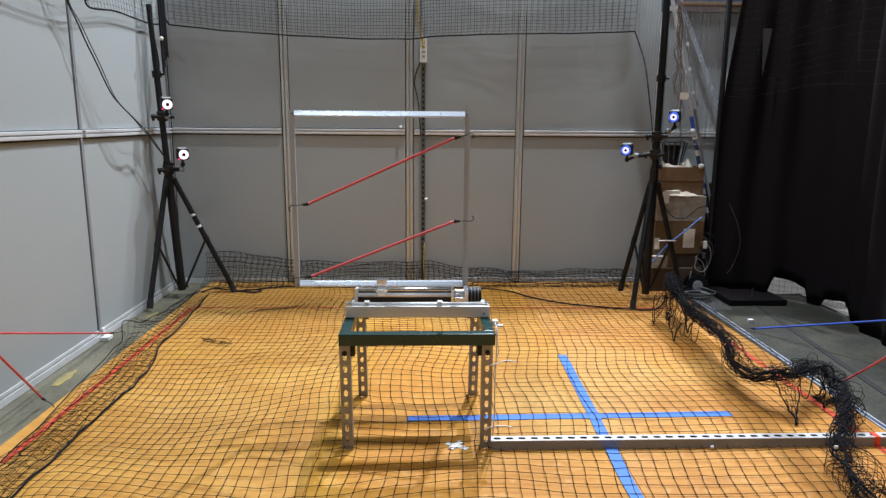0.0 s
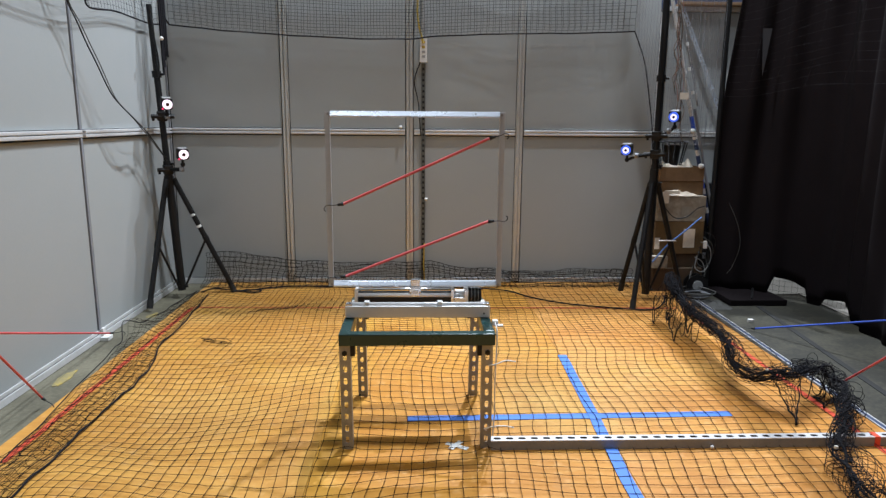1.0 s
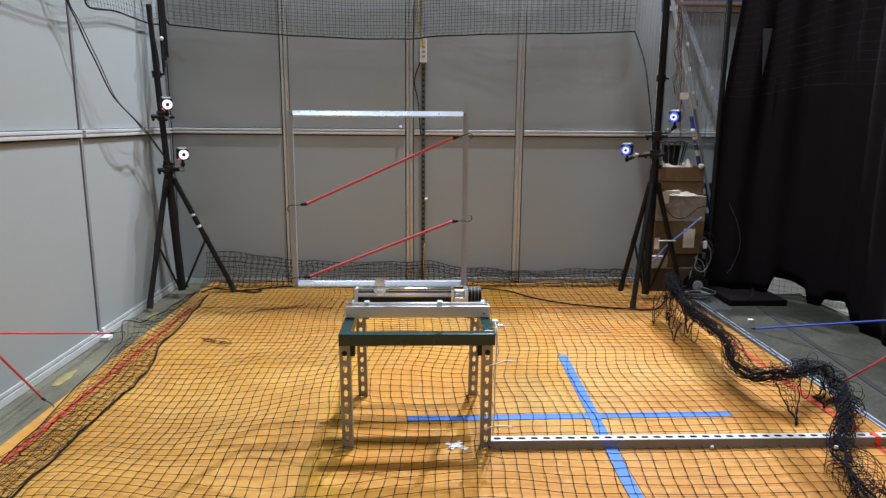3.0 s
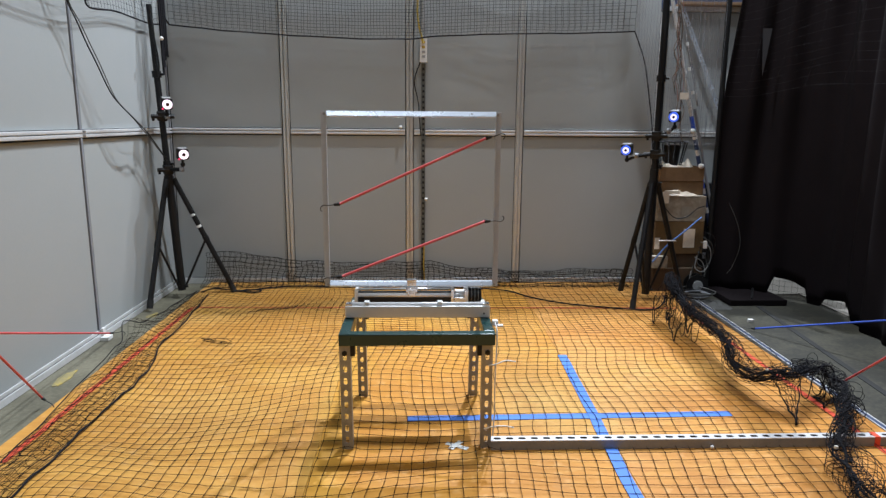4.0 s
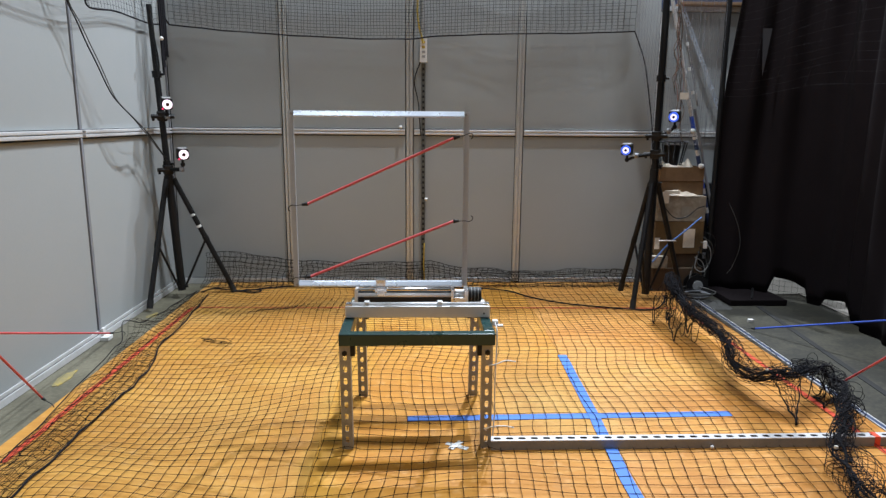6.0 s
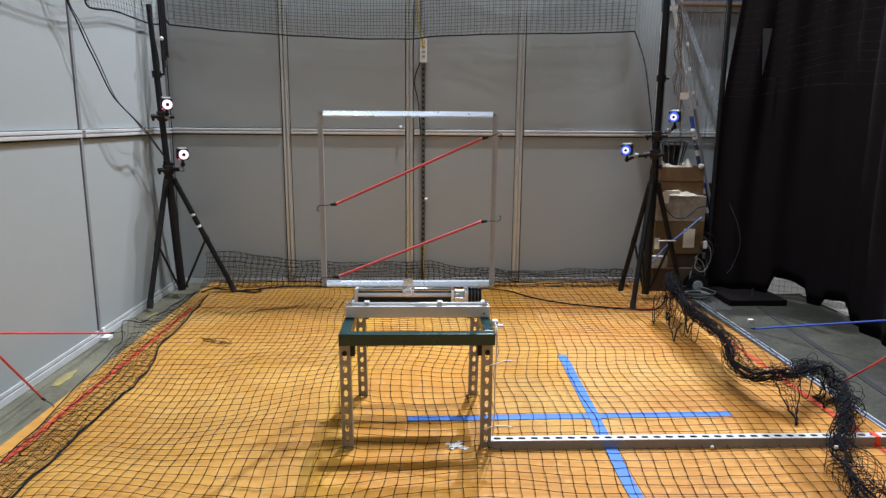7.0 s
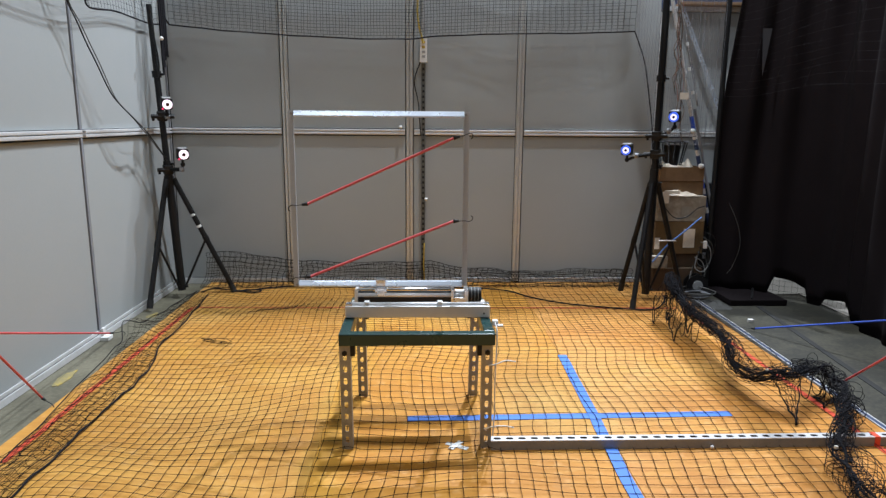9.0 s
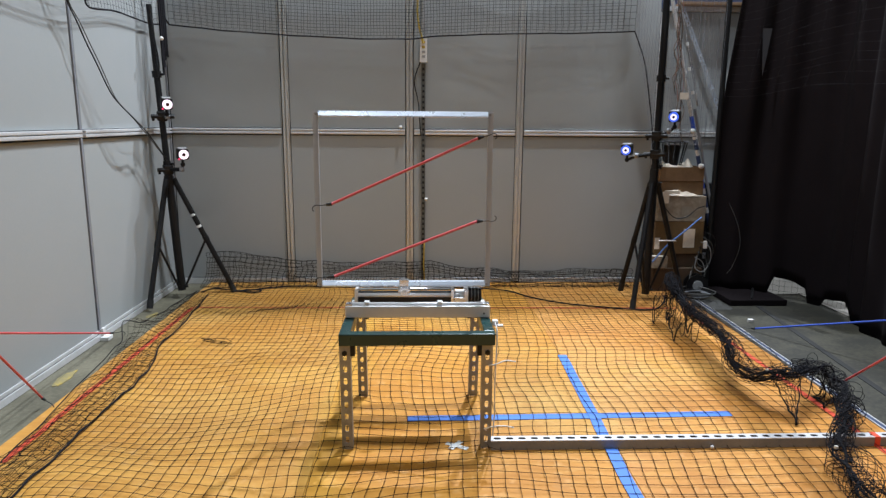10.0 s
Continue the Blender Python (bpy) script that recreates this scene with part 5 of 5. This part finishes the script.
def curtain():
    # heavy black cloth hung in deep folds; the hem lifts in two places
    plan = spline([(2.33, 4.98, 0), (2.52, 4.90, 0), (2.72, 4.78, 0), (2.93, 4.60, 0), (2.98, 4.30, 0), (2.90, 3.95, 0), (2.88, 3.60, 0), (2.95, 3.1, 0), (3.0, 2.4, 0), (3.0, 1.4, 0), (3.0, 0.0, 0)], 22)
    hs = ((0.0, 0.01), (0.42, 0.03), (0.46, 0.17), (0.60, 0.15), (0.69, 0.11), (0.70, 0.005), (0.80, 0.005), (0.84, 0.07), (1.02, 0.10), (1.15, 0.09), (1.20, -0.005), (6, -0.005))
    run, out = 0.0, []
    for k, p in enumerate(plan):
        if k:
            run += (p - plan[k - 1]).length
        out.append((p, run))
    bm = bmesh.new()
    rows = []
    levels = 26
    for k, (p, s) in enumerate(out):
        d = (plan[min(k + 1, len(plan) - 1)] - plan[max(k - 1, 0)]).normalized()
        side = Vector((-d.y, d.x, 0))
        hem = float(np.interp(s, [a for a, _ in hs], [b for _, b in hs])) - 0.018
        col = []
        for l in range(levels + 1):
            v = l / levels
            z = hem + (2.45 - hem) * v
            amp = 0.035 * (0.5 + 0.5 * v) + 0.02 * nz(s * 2, v * 2)
            w = amp * (math.sin(s * 26 + 1.5 * nz(s * 1.5, v * 1.2, 5)) + 0.5 * nz(s * 9, v * 1.6, 2.0))
            lean = 0.06 * max(0, 1 - s / 0.5) * (max(z, 0.0) / 2.2) ** 1.5
            q = p + side * w + d * (lean - 0.05 * max(0, 1 - s / 0.5) * math.sin(min(z, 2.2) / 2.2 * math.pi))
            col.append(bm.verts.new((q.x, q.y, z)))
        rows.append(col)
    for a, b in zip(rows, rows[1:]):
        for l in range(levels):
            bm.faces.new((a[l], b[l], b[l + 1], a[l + 1]))
    c = link("curtain", bm, CURTAIN, True)
    tagged(c, "heavy black cloth curtain hanging in folds to the concrete", "curtain")
    sol = c.modifiers.new("thickness", "SOLIDIFY")
    sol.thickness = 0.004
    # added grey wedge for the lighter gap between two curtain panels
    bm = bmesh.new()
    pts = [(2.478, 4.80, 1.985), (2.545, 4.80, 1.985), (2.523, 4.80, 1.78), (2.505, 4.80, 1.655)]
    front = [bm.verts.new(p) for p in pts]
    back = [bm.verts.new((p[0], p[1] + 0.003, p[2])) for p in pts]
    bm.faces.new(front)
    bm.faces.new(back[::-1])
    for k in range(4):
        j = (k + 1) % 4
        bm.faces.new((front[j], front[k], back[k], back[j]))
    tagged(link("curtain_gap", bm, GAP_GREY), "small grey wedge standing in for a gap between curtain panels", "cloth")
    # added pale slab: its colour stands for the brighter-lit concrete behind the curtain
    tagged(link("lit_floor_patch", box(boxed((2.78, 4.86, -0.0195), (4.6, 6.6, -0.006)), (3.01, 4.10, -0.0195), (4.6, 4.859, -0.006)), LIT_FLOOR), "pale slab in place of the lit concrete beyond the curtain", "mat")
    def beyond(i, j):
        p = along(0.35 + i * 0.045)
        return p.x + 0.09, p.y + 0.05, -0.012 + j * 0.04 + 0.006 * nz(i * 0.6, j * 0.5)
    def along(r):
        k = int(np.searchsorted([q for _, q in out], r))
        return out[min(k, len(out) - 1)][0]
    b = thing("hanging_net", "dark netting behind the lifted hem of the curtain", "net", pose(0, 0, 0), kind="stuff")
    strand_object("mesh", net_paths(beyond, 24, 7, 1), 0.0012, NET_GREY, b)
    s = thing("curtain_stand", "black upright curtain stand on a flat base plate", "stand", pose(2.47, 4.80, -0.019))
    part("base_plate", boxed((-0.16, -0.24, 0.0), (0.27, 0.22, 0.045), 0.006), CURTAIN, s)
    part("upright", rods(((-0.155, 0.20, 0.0), (-0.165, 0.20, 2.47), 0.020)), BLACK, s)
    tube("cable", [(-0.17, -0.1, 0.75), (-0.12, -0.16, 0.6), (-0.11, -0.2, 0.45), (-0.15, -0.2, 0.3), (-0.19, -0.2, 0.24)], 0.0014, DARK_PLASTIC, s, 6, 6)
    part("strut", rods(((0.02, -0.20, 0.045), (0.10, -0.05, 0.085), 0.008)), BLACK, s)
    bm = boxed((2.25, 4.165, -0.0195), (2.285, 4.19, 0.0), 0.003)
    tagged(link("white_block", bm, WHITE_PLASTIC), "small white block on the concrete", "block")


def wall_fittings():
    o = thing("power_strip", "long dark vertical power strip with a yellow cable on the wall", "power strip", pose(0.036, YN - 0.017, 0))
    part("channel", boxed((-0.016, -0.016, 0.02), (0.016, 0.0, 1.75), 0.003), STRIP_GREY, o)
    for k in range(40):
        part("outlet", boxed((-0.008, -0.0185, 0.06 + k * 0.042), (0.008, -0.0165, 0.078 + k * 0.042)), BLACK, o)
    part("upper_channel", boxed((-0.014, -0.012, 1.94), (0.016, 0.0, 2.45), 0.003), GREY_PLASTIC, o)
    part("junction_box", boxed((-0.028, -0.045, 1.755), (0.028, 0.0, 1.935), 0.004), WHITE_PLASTIC, o, "pale grey junction box")
    for k in range(4):
        part("socket", boxed((-0.012, -0.048, 1.79 + k * 0.035), (0.012, -0.0455, 1.808 + k * 0.035), 0.001), YELLOW if k > 1 else GREY_PLASTIC, o)
    tube("cable", [(0.0, -0.05, 1.90), (-0.03, -0.05, 2.0), (-0.045, -0.03, 2.10), (-0.045, -0.02, 2.25), (-0.04, -0.02, 2.45)], 0.008, YELLOW, o, label="yellow power cable")
    tube("cable", [(0.012, -0.02, 0.02), (0.005, -0.03, 0.15), (0.010, -0.03, 0.33)], 0.005, YELLOW, o)
    tube("cable", [(-0.02, -0.04, 1.77), (-0.07, -0.02, 1.62), (-0.04, -0.02, 1.45), (-0.02, -0.02, 1.2)], 0.004, BLACK, o)
    for x, z in ((-0.145, 1.262), (0.06, 0.69)):
        bm = bmesh.new()
        bmesh.ops.create_icosphere(bm, subdivisions=2, radius=0.014, matrix=Matrix.Translation((x, YN - 0.034, z)))
        tagged(link("marker_ball", bm, WHITE_PLASTIC, True), "small white reflective marker ball fixed to the wall", "marker ball")
    bm = bmesh.new()
    bmesh.ops.create_icosphere(bm, subdivisions=2, radius=0.014, matrix=Matrix.Translation((-1.79, 4.78, 1.86)))
    tagged(link("marker_ball", bm, WHITE_PLASTIC, True), "small white reflective marker ball on the stand", "marker ball")


hall()
walls()
wood_floor()
tapes()
table()
drive, carriage = linear_drive()
gate_frame = gate()
cord_one, cord_two = gate_cords()
floor_strut()
table_cables()
stands()
netting()
hanging_nets()
tangled_net()
side_cords()
box_corner()
curtain()
bm = boxed((XW + 0.011, 3.855, 0.0), (XW + 0.026, 3.885, 0.055), 0.003)
box(bm, (XW + 0.011, 3.835, -0.0195), (XW + 0.06, 3.90, 0.004), 0.003)
tagged(link("wall_bracket", bm, WHITE_PLASTIC), "small white bracket at the foot of the wall", "bracket")
wall_fittings()


def motions():
    """The gate swings to and fro on the drive in a sine of 3.12 s, with small departures from it."""
    seen = [0.0, 0.5, 1.0, 1.5, 2.0, 2.5, 4.0, 4.5, 5.0, 5.5, 7.0, 7.5, 8.0, 8.5, 9.0, 9.5, 10.0]
    off = [-0.5, -0.2, -0.1, 0.2, -0.5, -0.5, -0.5, -0.3, 0.1, 2.2, 1.1, -0.2, -0.3, -0.7, 0.6, -1.4, 1.3]
    gate_rows, carriage_rows = [], []
    for k in range(101):
        t = k / 10
        a = 2 * math.pi * t / 3.12
        s = 0.00249 * (-4.21 + 15.77 * math.sin(a) - 31.74 * math.cos(a) + float(np.interp(t, seen, off)))
        gate_rows.append((t, pose(MID + s, GATE_Y, GATE_Z)))
        carriage_rows.append((t, pose(MID + s, 0, 0)))
    for ob in (gate_frame, cord_one, cord_two):
        walk(ob, gate_rows)
    walk(carriage, carriage_rows)


motions()
